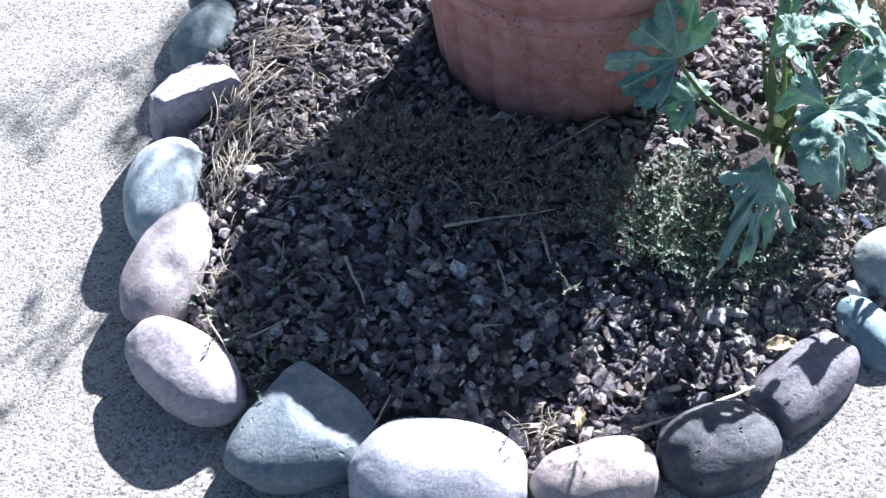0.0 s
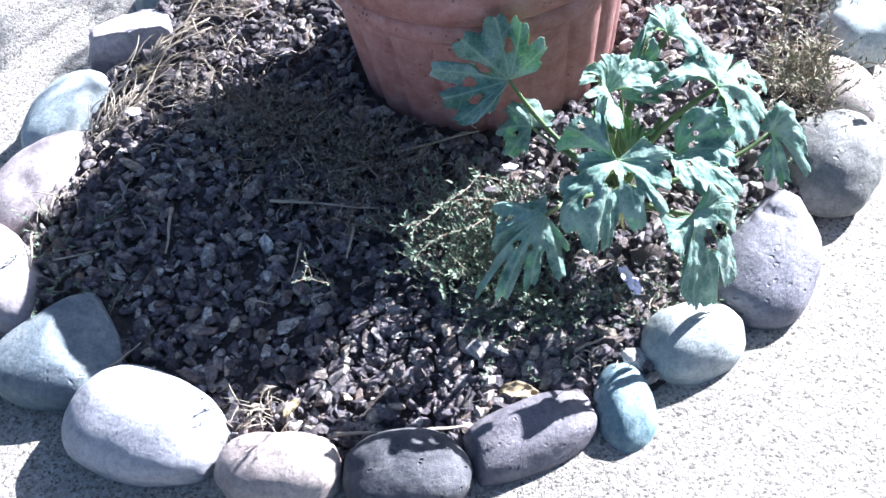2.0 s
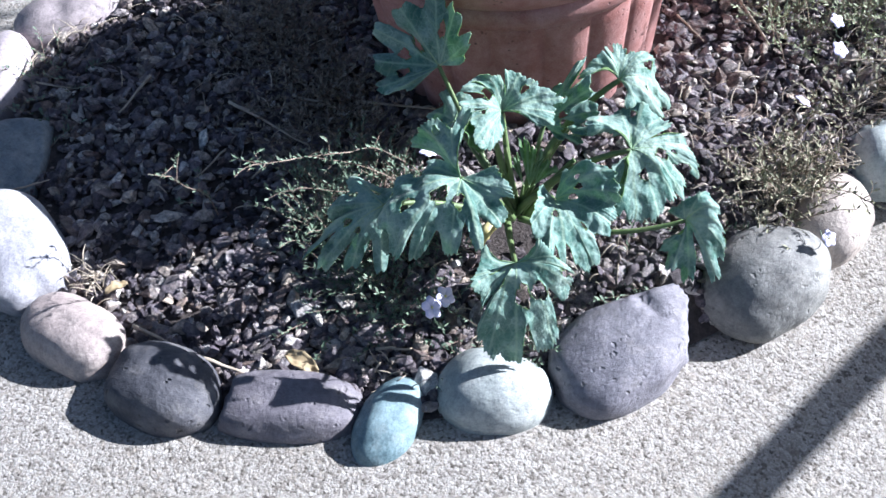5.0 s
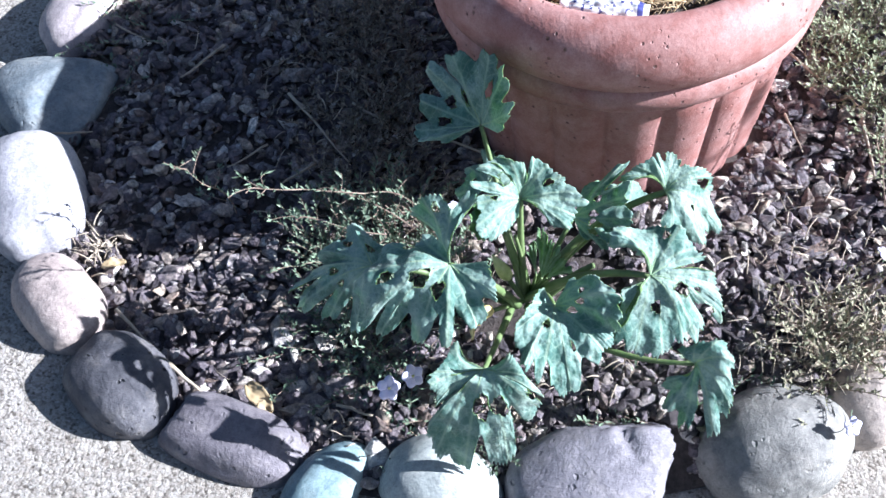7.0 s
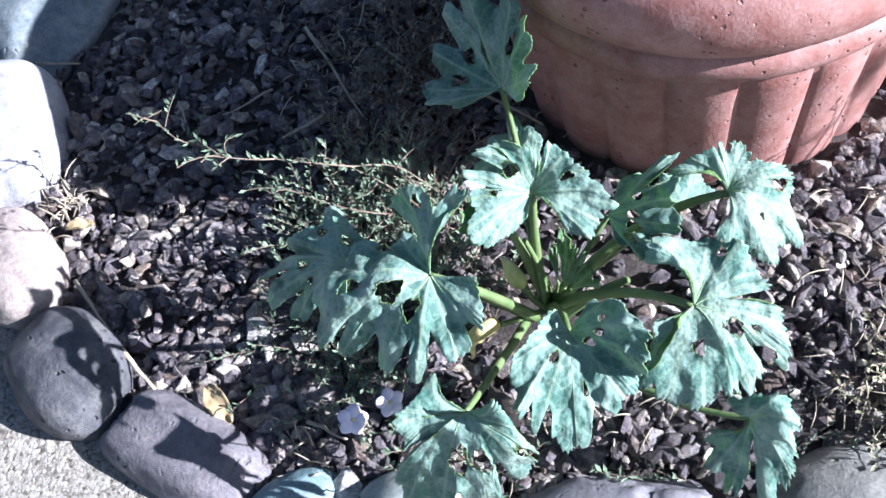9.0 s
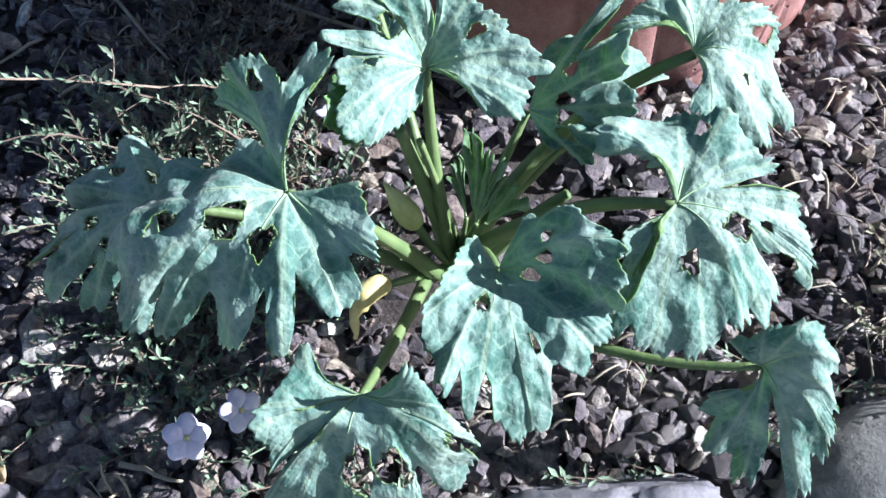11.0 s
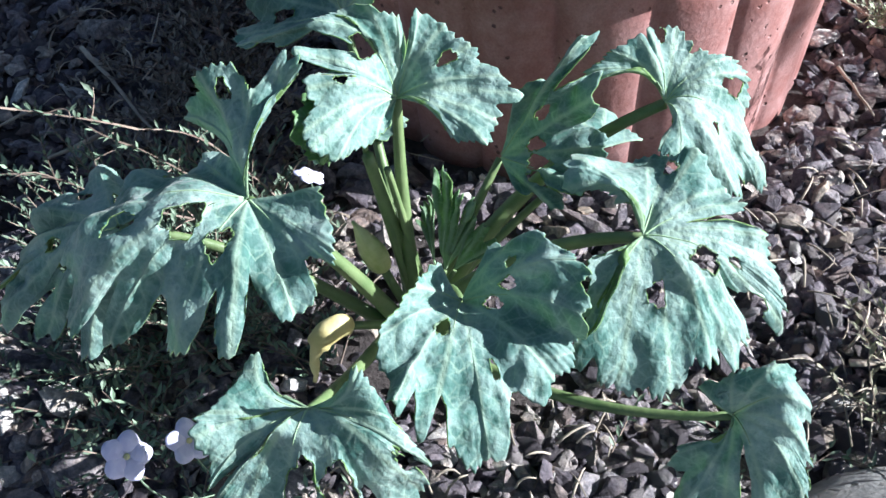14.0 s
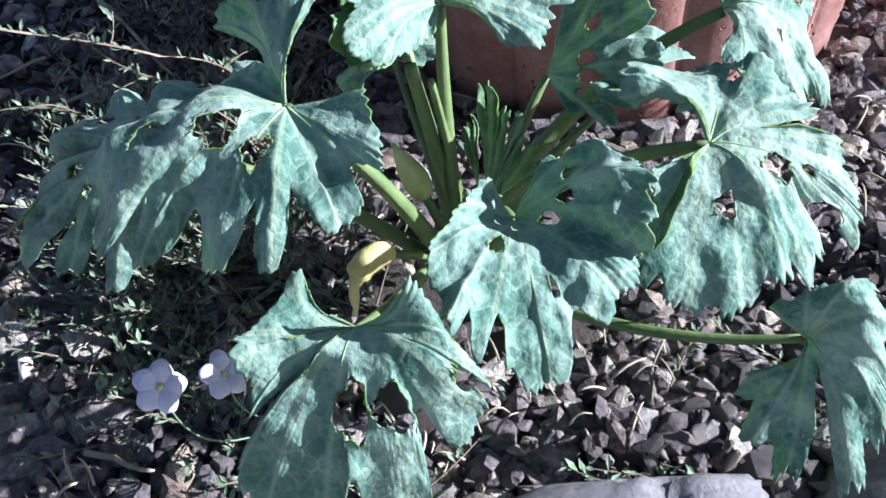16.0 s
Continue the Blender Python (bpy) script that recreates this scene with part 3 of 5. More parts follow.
class Blade:
    """A palmate squash leaf: main ribs fan out of the joint, arch and hang; between them the blade sinks into a valley that ends in a bay.
    ribs: tip, arch (rise of the bow as a share of the rib's length), share of the length that is left in the bay after it, and where a rib bends sideways the point that draws it.
    holes: (rib number, share of its length, half length, half width)."""

    def __init__(self, joint, ribs, holes=(), seed=1, fold=0.16, relief=1.0, face=(0, 0, 1), bow=(0, 0, 1), ruffle=1.0):
        self.joint = Vector(joint)
        self.seed, self.holes = seed, holes
        j = np.array(joint, float)
        tips = np.array([r[0] for r in ribs], float)
        long = np.linalg.norm(tips - j, axis=1)
        mids = j + (tips - j) * 0.55 + np.array(bow) * (np.array([r[1] for r in ribs]) * long)[:, None]
        for k, r in enumerate(ribs):
            if len(r) > 3:
                mids[k] = r[3]
        n = len(ribs)
        many = n > 14
        bays = [r[2] + (0.6 * (1 - r[2]) if many and r[2] > 0.75 else 0) for r in ribs]
        valley = np.array([min(1.0, max(0.25, 2.4 * (1 - b))) if many else 1.0 for b in bays])
        self.count = n
        self.per = min(56, 700 // (n - 1))
        self.cols, self.rows = self.per * (n - 1) + 1, 38
        q = np.linspace(0, n - 1, self.cols)
        tip, mid = spline(tips, q), spline(mids, q)
        gap = np.clip(np.floor(q).astype(int), 0, n - 2)
        u = q - gap
        rng = np.random.RandomState(seed)
        at = 0.5 + rng.uniform(-0.12, 0.12, n)[gap]
        w = np.where(u < at, u / at * 0.5, 0.5 + (u - at) / (1 - at) * 0.5)
        share = 1 - (1 - np.array(bays)[gap]) * np.sin(np.pi * w) ** 5
        # rounded lobe ends, toothed edge
        share += (0.015 if many else 0.07) * np.sin(2 * np.pi * w) ** 2
        edge = j + (tip - j) * share[:, None]
        run = np.concatenate([[0], np.cumsum(np.linalg.norm(np.diff(edge, axis=0), axis=1))])
        reach = np.linalg.norm(tip - j, axis=1)
        wander = np.array([noise.noise((r * 45, seed * 3.1, 0.5)) for r in run])
        deep = np.array([0.6 + 0.7 * noise.noise((r * 60, seed * 1.3, 7.5)) for r in run])
        tooth = np.abs((run / 0.0055 + 1.3 * wander) % 1.0 - 0.5) * 2
        share *= 1 + np.clip(0.0034 * deep * (tooth - 0.6) / reach, -0.12, 0.12) + 0.004 * wander / reach
        tears = np.array([noise.noise((r * 28, seed * 5.7, 3.5)) for r in run])
        share *= 1 - np.clip((tears - 0.42) * 1.4, 0, 0.28)
        s = (0.02 + 0.98 * np.linspace(0, 1, self.rows + 1))[None, :]
        sigma = s * share[:, None]
        g = sigma[:, :, None]
        pts = (1 - g) ** 2 * j + 2 * g * (1 - g) * mid[:, None, :] + g ** 2 * tip[:, None, :]
        nearest = np.clip(np.rint(q).astype(int), 0, n - 1)
        rt, rm = tips[nearest][:, None, :], mids[nearest][:, None, :]
        rib = (1 - g) ** 2 * j + 2 * g * (1 - g) * rm + g ** 2 * rt
        off = np.linalg.norm(pts - rib, axis=2)
        along = sigma * reach[:, None]
        normal = np.cross(np.gradient(pts, axis=0), np.gradient(pts, axis=1))
        normal /= np.linalg.norm(normal, axis=2, keepdims=True) + 1e-12
        if (normal.mean(axis=(0, 1)) * np.array(face)).sum() < 0:
            normal = -normal
            self.flip = True
        else:
            self.flip = False
        # valleys between ribs, herringbone pleats, crumple, ruffled edge
        far = np.linalg.norm(np.diff(tips, axis=0), axis=1)[gap][:, None]
        sink = np.clip((sigma - 0.24) / 0.6, 0, 1)
        lift = -fold * (far * valley[gap][:, None]) * sink ** 2 * (3 - 2 * sink) * (np.sin(np.pi * w)[:, None] ** 2 - 0.3)
        rise = 0.85 if seed % 2 else 0.75
        saw = np.abs(((along - rise * off) * 72 + seed * 0.37) % 1.0 - 0.5) * 2
        lift += relief * 0.0007 * (saw ** 0.8 - 0.5) * np.clip(off / 0.006, 0, 1) * np.clip(sigma * 2.2, 0, 1)
        flat = pts.reshape(-1, 3)
        k = Vector((seed * 1.7, seed * 0.9, 0))
        broad = np.array([noise.noise(Vector(p) * 24 + k) for p in flat]).reshape(off.shape)
        fine = np.array([noise.noise(Vector(p) * 75 + k) for p in flat]).reshape(off.shape)
        lift += np.clip(along / 0.05, 0, 1) * (0.0075 * broad + 0.0030 * relief * fine)
        wave = np.array([noise.noise((r * 38, seed * 2.2, 1.5)) for r in run])[:, None]
        lift += ruffle * 0.008 * s ** 4 * wave * np.clip(along / 0.05, 0, 1)
        self.pts = pts + normal * lift[:, :, None]
        self.normal, self.marks, self.q, self.sigma = normal, (along, off), q, sigma

    def place(self, number, share):
        i = int(round(number / (self.count - 1) * (self.cols - 1)))
        r = int(np.argmin(np.abs(self.sigma[i] - share)))
        return i, r

    def mesh(self):
        pts = self.pts.copy()
        keep = np.ones(pts.shape[:2], bool)
        for number, share, half_l, half_w in self.holes:
            i, r = self.place(number, share)
            centre = self.pts[i, r]
            d = self.pts[i, min(r + 1, self.rows)] - self.pts[i, max(r - 1, 0)]
            d /= np.linalg.norm(d)
            e = np.cross(self.normal[i, r], d)
            rel = pts - centre
            a, b, c = rel @ d, rel @ e, rel @ self.normal[i, r]
            ang = np.arctan2(b / half_w, a / half_l)
            rag = 1 + 0.16 * np.sin(3 * ang + number * 9) + 0.10 * np.sin(7 * ang + number * 5)
            m = np.sqrt((a / half_l) ** 2 + (b / half_w) ** 2 + (c / (2.5 * half_l)) ** 2) / rag
            snap = (m > 0.62) & (m < 1.16)
            pts[snap] = centre + rel[snap] / m[snap][:, None]
            keep &= ~(m <= 0.62)
        w = self.rows + 1
        ok = keep.ravel()
        faces = []
        for i in range(self.cols - 1):
            for r in range(self.rows):
                quad = (i * w + r, (i + 1) * w + r, (i + 1) * w + r + 1, i * w + r + 1)
                if ok[quad[0]] and ok[quad[1]] and ok[quad[2]] and ok[quad[3]]:
                    faces.append(quad[::-1] if self.flip else quad)
        return pts.reshape(-1, 3).tolist(), faces, keep

    def vein(self, number, keep):
        """A main vein along a rib, from the joint until a hole or past half of the length."""
        i = self.per * number
        pts = []
        for r in range(0, int(self.rows * 0.42)):
            if not keep[i, r]:
                break
            pts.append(Vector(self.pts[i, r] + self.normal[i, r] * 0.0001))
        if len(pts) < 5:
            return None
        return tube(pts, [0.00016 + 0.0006 * (1 - k / self.rows) ** 5 for k in range(len(pts))], 5)


def squash_leaf(root, leaf, bend, label="", top=None, thick=0.0044, from_=None):
    verts, faces, keep = leaf.mesh()
    ob = mesh_object("leaf", verts, faces, top or LEAF_TOP, True, root, label)
    ob.data.materials.append(LEAF_UNDER)
    for values, name in zip(leaf.marks, ("along_rib", "off_rib")):
        ob.data.attributes.new(name, "FLOAT", "POINT").data.foreach_set("value", values.ravel().tolist())
    so = ob.modifiers.new("thickness", "SOLIDIFY")
    so.thickness, so.offset, so.material_offset, so.material_offset_rim = 0.0007, -1, 1, 1
    for number in range(1 + leaf.seed % 2, leaf.count - 1, 3):
        made = leaf.vein(number, keep)
        if made:
            mesh_object("vein", made[0], made[1], VEIN, True, ob)
    if bend:
        stalk(root, from_ or CROWN, bend, leaf.joint - Vector((0, 0, 0.001)), thick)
    return ob


def stalk(root, start, bend, end, thick):
    """A ribbed, slightly bristly leaf stalk."""
    pts = bezier(start, bend, end, 22)
    v, f = tube(pts, [thick * (0.98 - 0.45 * i / 21) for i in range(22)], 14)
    axis = [p for p in pts for _ in range(14)]
    v = [c + (p - c) * (1 + (0.10 if k % 14 % 2 else -0.07)) for k, (p, c) in enumerate(zip(v, axis))]
    mesh_object("petiole", v, f, PETIOLE, True, root, "stout ribbed pale green leaf stalk")


def squash_plant():
    root = tagged(new("squash_plant"), "squash plant with tattered blue-green mildewed leaves growing in gravel", "squash plant")
    # broad leaf beside the ground cover
    squash_leaf(root, Blade((0.447, 0.925, 0.199),
        [((0.433, 0.935, 0.217), 0, 0.9, (0.434, 0.928, 0.211)), ((0.429, 0.949, 0.233), 0, 0.86, (0.431, 0.93, 0.219)), ((0.425, 0.966, 0.249), 0, 0.93, (0.428, 0.93, 0.223)),
         ((0.409, 0.956, 0.254), 0, 0.94, (0.425, 0.927, 0.223)), ((0.388, 0.93, 0.236), 0, 0.9, (0.417, 0.929, 0.222)), ((0.379, 0.913, 0.209), 0, 0.42, (0.41, 0.934, 0.224)),
         ((0.404, 0.912, 0.199), 0.1, 0.9), ((0.393, 0.884, 0.191), 0.2, 0.9),
         ((0.404, 0.838, 0.172), 0.36, 0.80), ((0.441, 0.823, 0.150), 0.42, 0.74), ((0.456, 0.838, 0.143), 0.46, 0.74), ((0.486, 0.868, 0.160), 0.36, 0.70),
         ((0.506, 0.892, 0.167), 0.34, 0.74), ((0.511, 0.922, 0.174), 0.14, 1.0), ((0.509, 0.939, 0.187), 0.12, 1.0), ((0.500, 0.947, 0.200), 0.06, 0.99), ((0.470, 0.957, 0.210), 0.0, 1.0)],
        [(6.73, 0.8, 0.006, 0.005), (9.57, 0.33, 0.011, 0.0085), (11.2, 0.41, 0.0095, 0.006), (3.75, 0.82, 0.006, 0.0035), (8.4, 0.62, 0.010, 0.005)], 1, 0.20),
        (0.448, 0.962, 0.15), "broad lobed blue-green leaf with torn holes", thick=0.0052, from_=(0.437, 1.004, 0.05))
    # leaf lying out towards the ring of stones, partly under the broad one
    squash_leaf(root, Blade((0.378, 0.866, 0.150),
        [((0.372, 0.893, 0.148), 0.05, 1.0), ((0.316, 0.868, 0.142), 0.12, 0.86), ((0.328, 0.832, 0.134), 0.20, 0.90), ((0.314, 0.795, 0.080), 0.34, 0.62),
         ((0.345, 0.790, 0.080), 0.30, 0.70), ((0.376, 0.806, 0.090), 0.30, 0.60), ((0.404, 0.830, 0.092), 0.22, 0.80), ((0.410, 0.852, 0.120), 0.1, 1.0)],
        [(1.5, 0.70, 0.007, 0.0042), (3.5, 0.46, 0.006, 0.004), (0.6, 0.5, 0.007, 0.005), (4.5, 0.5, 0.005, 0.003)], 2, 0.18),
        (0.40, 0.93, 0.13), "drooping lobed leaf lying under the broad one", from_=(0.432, 1.000, 0.045))
    # leaf arching before the pot's foot
    squash_leaf(root, Blade((0.41, 1.024, 0.199),
        [((0.427, 1.012, 0.199), 0, 1), ((0.436, 1.0, 0.197), 0, 0.9, (0.422, 1.008, 0.201)), ((0.446, 0.976, 0.202), 0, 0.93, (0.429, 1.0, 0.218)), ((0.437, 0.964, 0.208), 0, 0.95, (0.43, 0.997, 0.225)),
         ((0.429, 0.963, 0.213), 0, 0.8, (0.429, 0.998, 0.23)), ((0.413, 0.973, 0.227), 0, 0.72, (0.425, 1.0, 0.235)), ((0.396, 0.975, 0.238), 0, 0.5, (0.423, 1.005, 0.239)), ((0.386, 0.988, 0.247), 0, 0.93, (0.403, 1.018, 0.252)),
         ((0.391, 1.004, 0.25), 0, 0.97, (0.407, 1.018, 0.241)), ((0.395, 1.017, 0.252), 0, 0.97, (0.407, 1.024, 0.232)), ((0.401, 1.031, 0.247), 0, 0.45, (0.405, 1.028, 0.225)), ((0.401, 1.044, 0.239), 0, 0.96, (0.408, 1.032, 0.218)),
         ((0.411, 1.054, 0.237), 0, 0.95, (0.411, 1.036, 0.219)), ((0.426, 1.064, 0.23), 0, 0.8, (0.419, 1.037, 0.22)), ((0.442, 1.07, 0.217), 0, 0.9, (0.427, 1.037, 0.221)), ((0.451, 1.075, 0.208), 0, 0.8, (0.431, 1.038, 0.22)),
         ((0.459, 1.062, 0.201), 0, 0.95, (0.436, 1.037, 0.22)), ((0.469, 1.05, 0.196), 0, 0.93, (0.439, 1.035, 0.22)), ((0.459, 1.034, 0.197), 0, 0.9, (0.435, 1.032, 0.217)), ((0.446, 1.031, 0.201), 0, 0.85, (0.428, 1.031, 0.213)),
         ((0.429, 1.033, 0.203), 0, 1)],
        [(6.63, 0.47, 0.008, 0.006), (13.0, 0.71, 0.006, 0.0035), (5.17, 0.64, 0.0038, 0.0026)], 3, 0.16, face=(0.5, -0.5, 0.7)),
        (0.428, 1.012, 0.12), "arching blue-green leaf with bitten holes", thick=0.005)
    # leaf in the sun beside the pot
    squash_leaf(root, Blade((0.455, 1.171, 0.169),
        [((0.45, 1.169, 0.179), 0, 1), ((0.445, 1.165, 0.186), 0, 0.88, (0.451, 1.168, 0.182)), ((0.438, 1.149, 0.187), 0, 0.9, (0.448, 1.166, 0.194)), ((0.431, 1.133, 0.175), 0, 0.92, (0.441, 1.163, 0.199)),
         ((0.424, 1.134, 0.18), 0, 0.95, (0.44, 1.163, 0.2)), ((0.428, 1.152, 0.193), 0, 0.96, (0.445, 1.164, 0.197)), ((0.433, 1.164, 0.203), 0, 0.75, (0.449, 1.168, 0.194)), ((0.433, 1.172, 0.207), 0, 0.97, (0.448, 1.172, 0.192)),
         ((0.437, 1.188, 0.204), 0, 0.95, (0.448, 1.176, 0.191)), ((0.448, 1.196, 0.194), 0, 0.86, (0.452, 1.179, 0.189)), ((0.458, 1.214, 0.186), 0, 0.97, (0.457, 1.184, 0.193)), ((0.464, 1.218, 0.177), 0, 0.95, (0.463, 1.186, 0.193)),
         ((0.471, 1.22, 0.153), 0, 0.93, (0.468, 1.193, 0.197)), ((0.49, 1.222, 0.113), 0, 0.9, (0.476, 1.188, 0.196)), ((0.491, 1.204, 0.121), 0, 0.8, (0.48, 1.179, 0.195)), ((0.512, 1.184, 0.136), 0, 0.93, (0.484, 1.168, 0.19)),
         ((0.495, 1.152, 0.16), 0, 0.9, (0.48, 1.166, 0.184)), ((0.486, 1.146, 0.167), 0, 0.9, (0.477, 1.165, 0.177)), ((0.471, 1.17, 0.171), 0, 1)],
        [(11.71, 0.78, 0.008, 0.0055), (14.18, 0.63, 0.0045, 0.0025), (7.42, 0.87, 0.0045, 0.003), (8.92, 0.94, 0.0035, 0.0022)], 4, 0.14),
        (0.41, 1.10, 0.12), "sunlit blue-green leaf hanging beside the pot", thick=0.0058, from_=(0.432, 1.03, 0.05))
    # leaf spreading over the sunny gravel
    squash_leaf(root, Blade((0.531, 1.105, 0.158),
        [((0.522, 1.111, 0.161), 0, 1), ((0.513, 1.113, 0.163), 0, 0.9, (0.524, 1.11, 0.163)), ((0.503, 1.105, 0.158), 0, 0.9, (0.51, 1.119, 0.17)), ((0.494, 1.102, 0.161), 0, 0.9, (0.507, 1.12, 0.174)),
         ((0.482, 1.09, 0.159), 0, 0.93, (0.499, 1.118, 0.178)), ((0.471, 1.098, 0.168), 0, 0.95, (0.498, 1.116, 0.174)), ((0.473, 1.114, 0.167), 0, 0.95, (0.505, 1.119, 0.17)), ((0.483, 1.141, 0.165), 0, 0.96, (0.508, 1.124, 0.166)),
         ((0.494, 1.147, 0.163), 0, 0.9, (0.511, 1.126, 0.164)), ((0.502, 1.158, 0.166), 0, 0.95, (0.516, 1.129, 0.166)), ((0.526, 1.163, 0.161), 0, 0.95, (0.522, 1.132, 0.17)), ((0.537, 1.165, 0.159), 0, 0.42, (0.529, 1.127, 0.168)),
         ((0.556, 1.163, 0.147), 0, 0.95, (0.543, 1.131, 0.169)), ((0.57, 1.165, 0.132), 0, 0.95, (0.547, 1.131, 0.17)), ((0.587, 1.161, 0.106), 0, 0.7, (0.555, 1.132, 0.172)), ((0.588, 1.14, 0.112), 0, 0.85, (0.556, 1.127, 0.172)),
         ((0.597, 1.127, 0.109), 0, 0.8, (0.558, 1.12, 0.173)), ((0.592, 1.111, 0.118), 0, 0.85, (0.557, 1.114, 0.171)), ((0.59, 1.087, 0.103), 0, 0.9, (0.553, 1.103, 0.17)), ((0.578, 1.062, 0.104), 0, 0.9, (0.55, 1.092, 0.168)),
         ((0.56, 1.044, 0.123), 0, 0.85, (0.544, 1.083, 0.167)), ((0.549, 1.058, 0.139), 0, 0.9, (0.541, 1.088, 0.166)), ((0.533, 1.073, 0.16), 0, 0.9, (0.536, 1.092, 0.162)), ((0.536, 1.093, 0.158), 0, 1)],
        [(14.87, 0.5, 0.0085, 0.0062), (18.17, 0.58, 0.0072, 0.005), (14.37, 0.82, 0.009, 0.005), (13.6, 0.64, 0.004, 0.0025), (8.37, 0.83, 0.0048, 0.0042)], 5, 0.14),
        (0.47, 1.07, 0.125), "spreading tattered blue-green leaf over the gravel", thick=0.0055, from_=(0.434, 1.025, 0.05))
    # leaf over the heart of the plant
    squash_leaf(root, Blade((0.499, 1.014, 0.126),
        [((0.483, 1.008, 0.144), 0.02, 0.97), ((0.495, 0.988, 0.148), 0.10, 0.98), ((0.514, 0.961, 0.140), 0.16, 0.98), ((0.551, 0.950, 0.136), 0.20, 0.80), ((0.570, 0.962, 0.122), 0.24, 0.96), ((0.584, 0.984, 0.109), 0.30, 0.80),
         ((0.570, 1.030, 0.128), 0.24, 0.95), ((0.556, 1.054, 0.150), 0.26, 0.95), ((0.540, 1.060, 0.172), 0.24, 0.95), ((0.503, 1.049, 0.166), 0.18, 0.92), ((0.491, 1.035, 0.150), 0.06, 1.0)],
        [(6.6, 0.28, 0.006, 0.0036), (7.5, 0.36, 0.005, 0.0034), (3.3, 0.32, 0.006, 0.0036), (8.5, 0.50, 0.004, 0.0028), (5.4, 0.62, 0.006, 0.002)], 6, 0.14, 1.3, face=(0.2, -0.1, 0.9)),
        (0.465, 1.02, 0.12), "pleated blue-green leaf over the heart of the plant", thick=0.0046)
    # leaf hanging over the ring of stones, folded along its upper edge
    squash_leaf(root, Blade((0.537, 0.913, 0.141),
        [((0.526, 0.905, 0.142), 0, 1.0), ((0.521, 0.902, 0.143), 0, 0.84), ((0.505, 0.9, 0.156), 0, 0.9, (0.524, 0.891, 0.144)), ((0.519, 0.869, 0.144), 0, 0.9, (0.532, 0.889, 0.152)),
         ((0.525, 0.859, 0.139), 0, 0.93, (0.534, 0.886, 0.154)), ((0.536, 0.862, 0.119), 0, 0.66, (0.539, 0.885, 0.155)), ((0.541, 0.846, 0.085), 0, 0.93, (0.55, 0.888, 0.169)), ((0.557, 0.845, 0.059), 0, 0.9, (0.553, 0.889, 0.172)),
         ((0.579, 0.864, 0.04), 0, 0.95, (0.559, 0.895, 0.172)), ((0.592, 0.908, 0.057), 0, 0.82, (0.568, 0.912, 0.17)), ((0.587, 0.948, 0.108), 0, 0.7, (0.572, 0.922, 0.171)), ((0.583, 0.954, 0.125), 0, 0.9, (0.571, 0.928, 0.169)),
         ((0.574, 0.946, 0.148), 0, 0.97, (0.566, 0.93, 0.168)), ((0.552, 0.934, 0.176), 0, 0.92, (0.559, 0.924, 0.156)), ((0.545, 0.927, 0.152), 0, 0.97), ((0.541, 0.922, 0.145), 0, 1.0)],
        [(8.34, 0.58, 0.015, 0.0075), (9.05, 0.6, 0.012, 0.009), (10.3, 0.8, 0.007, 0.004)], 7, 0.08),
        (0.485, 0.955, 0.085), "drooping torn blue-green leaf hanging over the river stones", from_=(0.437, 0.996, 0.05))
    # curled leaf at the end of a long low stalk
    squash_leaf(root, Blade((0.601, 1.123, 0.075),
        [((0.596, 1.118, 0.083), 0, 0.95), ((0.588, 1.111, 0.09), 0, 0.93, (0.601, 1.111, 0.089)), ((0.593, 1.126, 0.102), 0, 0.96, (0.602, 1.115, 0.103)), ((0.605, 1.142, 0.108), 0, 0.97, (0.609, 1.127, 0.117)),
         ((0.624, 1.148, 0.093), 0, 0.94, (0.618, 1.137, 0.116)), ((0.637, 1.144, 0.071), 0, 0.96, (0.628, 1.133, 0.108)), ((0.647, 1.136, 0.049), 0, 0.94, (0.627, 1.129, 0.099)), ((0.656, 1.115, 0.025), 0, 0.4, (0.624, 1.121, 0.086)),
         ((0.633, 1.097, 0.016), 0, 0.93, (0.612, 1.118, 0.074)), ((0.613, 1.089, 0.025), 0, 0.95, (0.611, 1.117, 0.075)), ((0.594, 1.096, 0.051), 0, 0.9, (0.612, 1.12, 0.072)), ((0.605, 1.11, 0.058), 0, 1.0, (0.608, 1.12, 0.07))],
        [(0.36, 0.83, 0.004, 0.003)], 8, 0.06),
        (0.545, 1.045, 0.052), "curled blue-green leaf at the end of a long stalk", thick=0.0042, from_=(0.437, 1.015, 0.04))
    # upright leaf against the pot
    squash_leaf(root, Blade((0.283, 1.044, 0.175),
        [((0.270, 1.010, 0.158), 0.0, 0.95), ((0.257, 0.982, 0.158), 0.05, 0.74), ((0.231, 0.988, 0.146), 0.06, 0.86), ((0.205, 1.008, 0.160), 0.04, 0.70), ((0.186, 1.030, 0.190), 0.0, 0.55), ((0.225, 1.045, 0.232), 0.05, 0.86),
         ((0.262, 1.070, 0.252), 0.08, 0.88), ((0.295, 1.068, 0.252), 0.08, 0.72), ((0.327, 1.060, 0.229), 0.06, 0.86), ((0.318, 1.046, 0.196), 0.0, 1.0)],
        [(2.5, 0.55, 0.010, 0.0055), (3.5, 0.52, 0.010, 0.006), (4.5, 0.40, 0.013, 0.007), (6.4, 0.55, 0.011, 0.0055)], 9, 0.10, 0.8, face=(0.65, -0.7, 0.3), bow=(0.65, -0.7, 0.3)),
        (0.335, 1.045, 0.07), "upright lobed leaf standing against the terracotta pot", from_=(0.424, 1.016, 0.045))
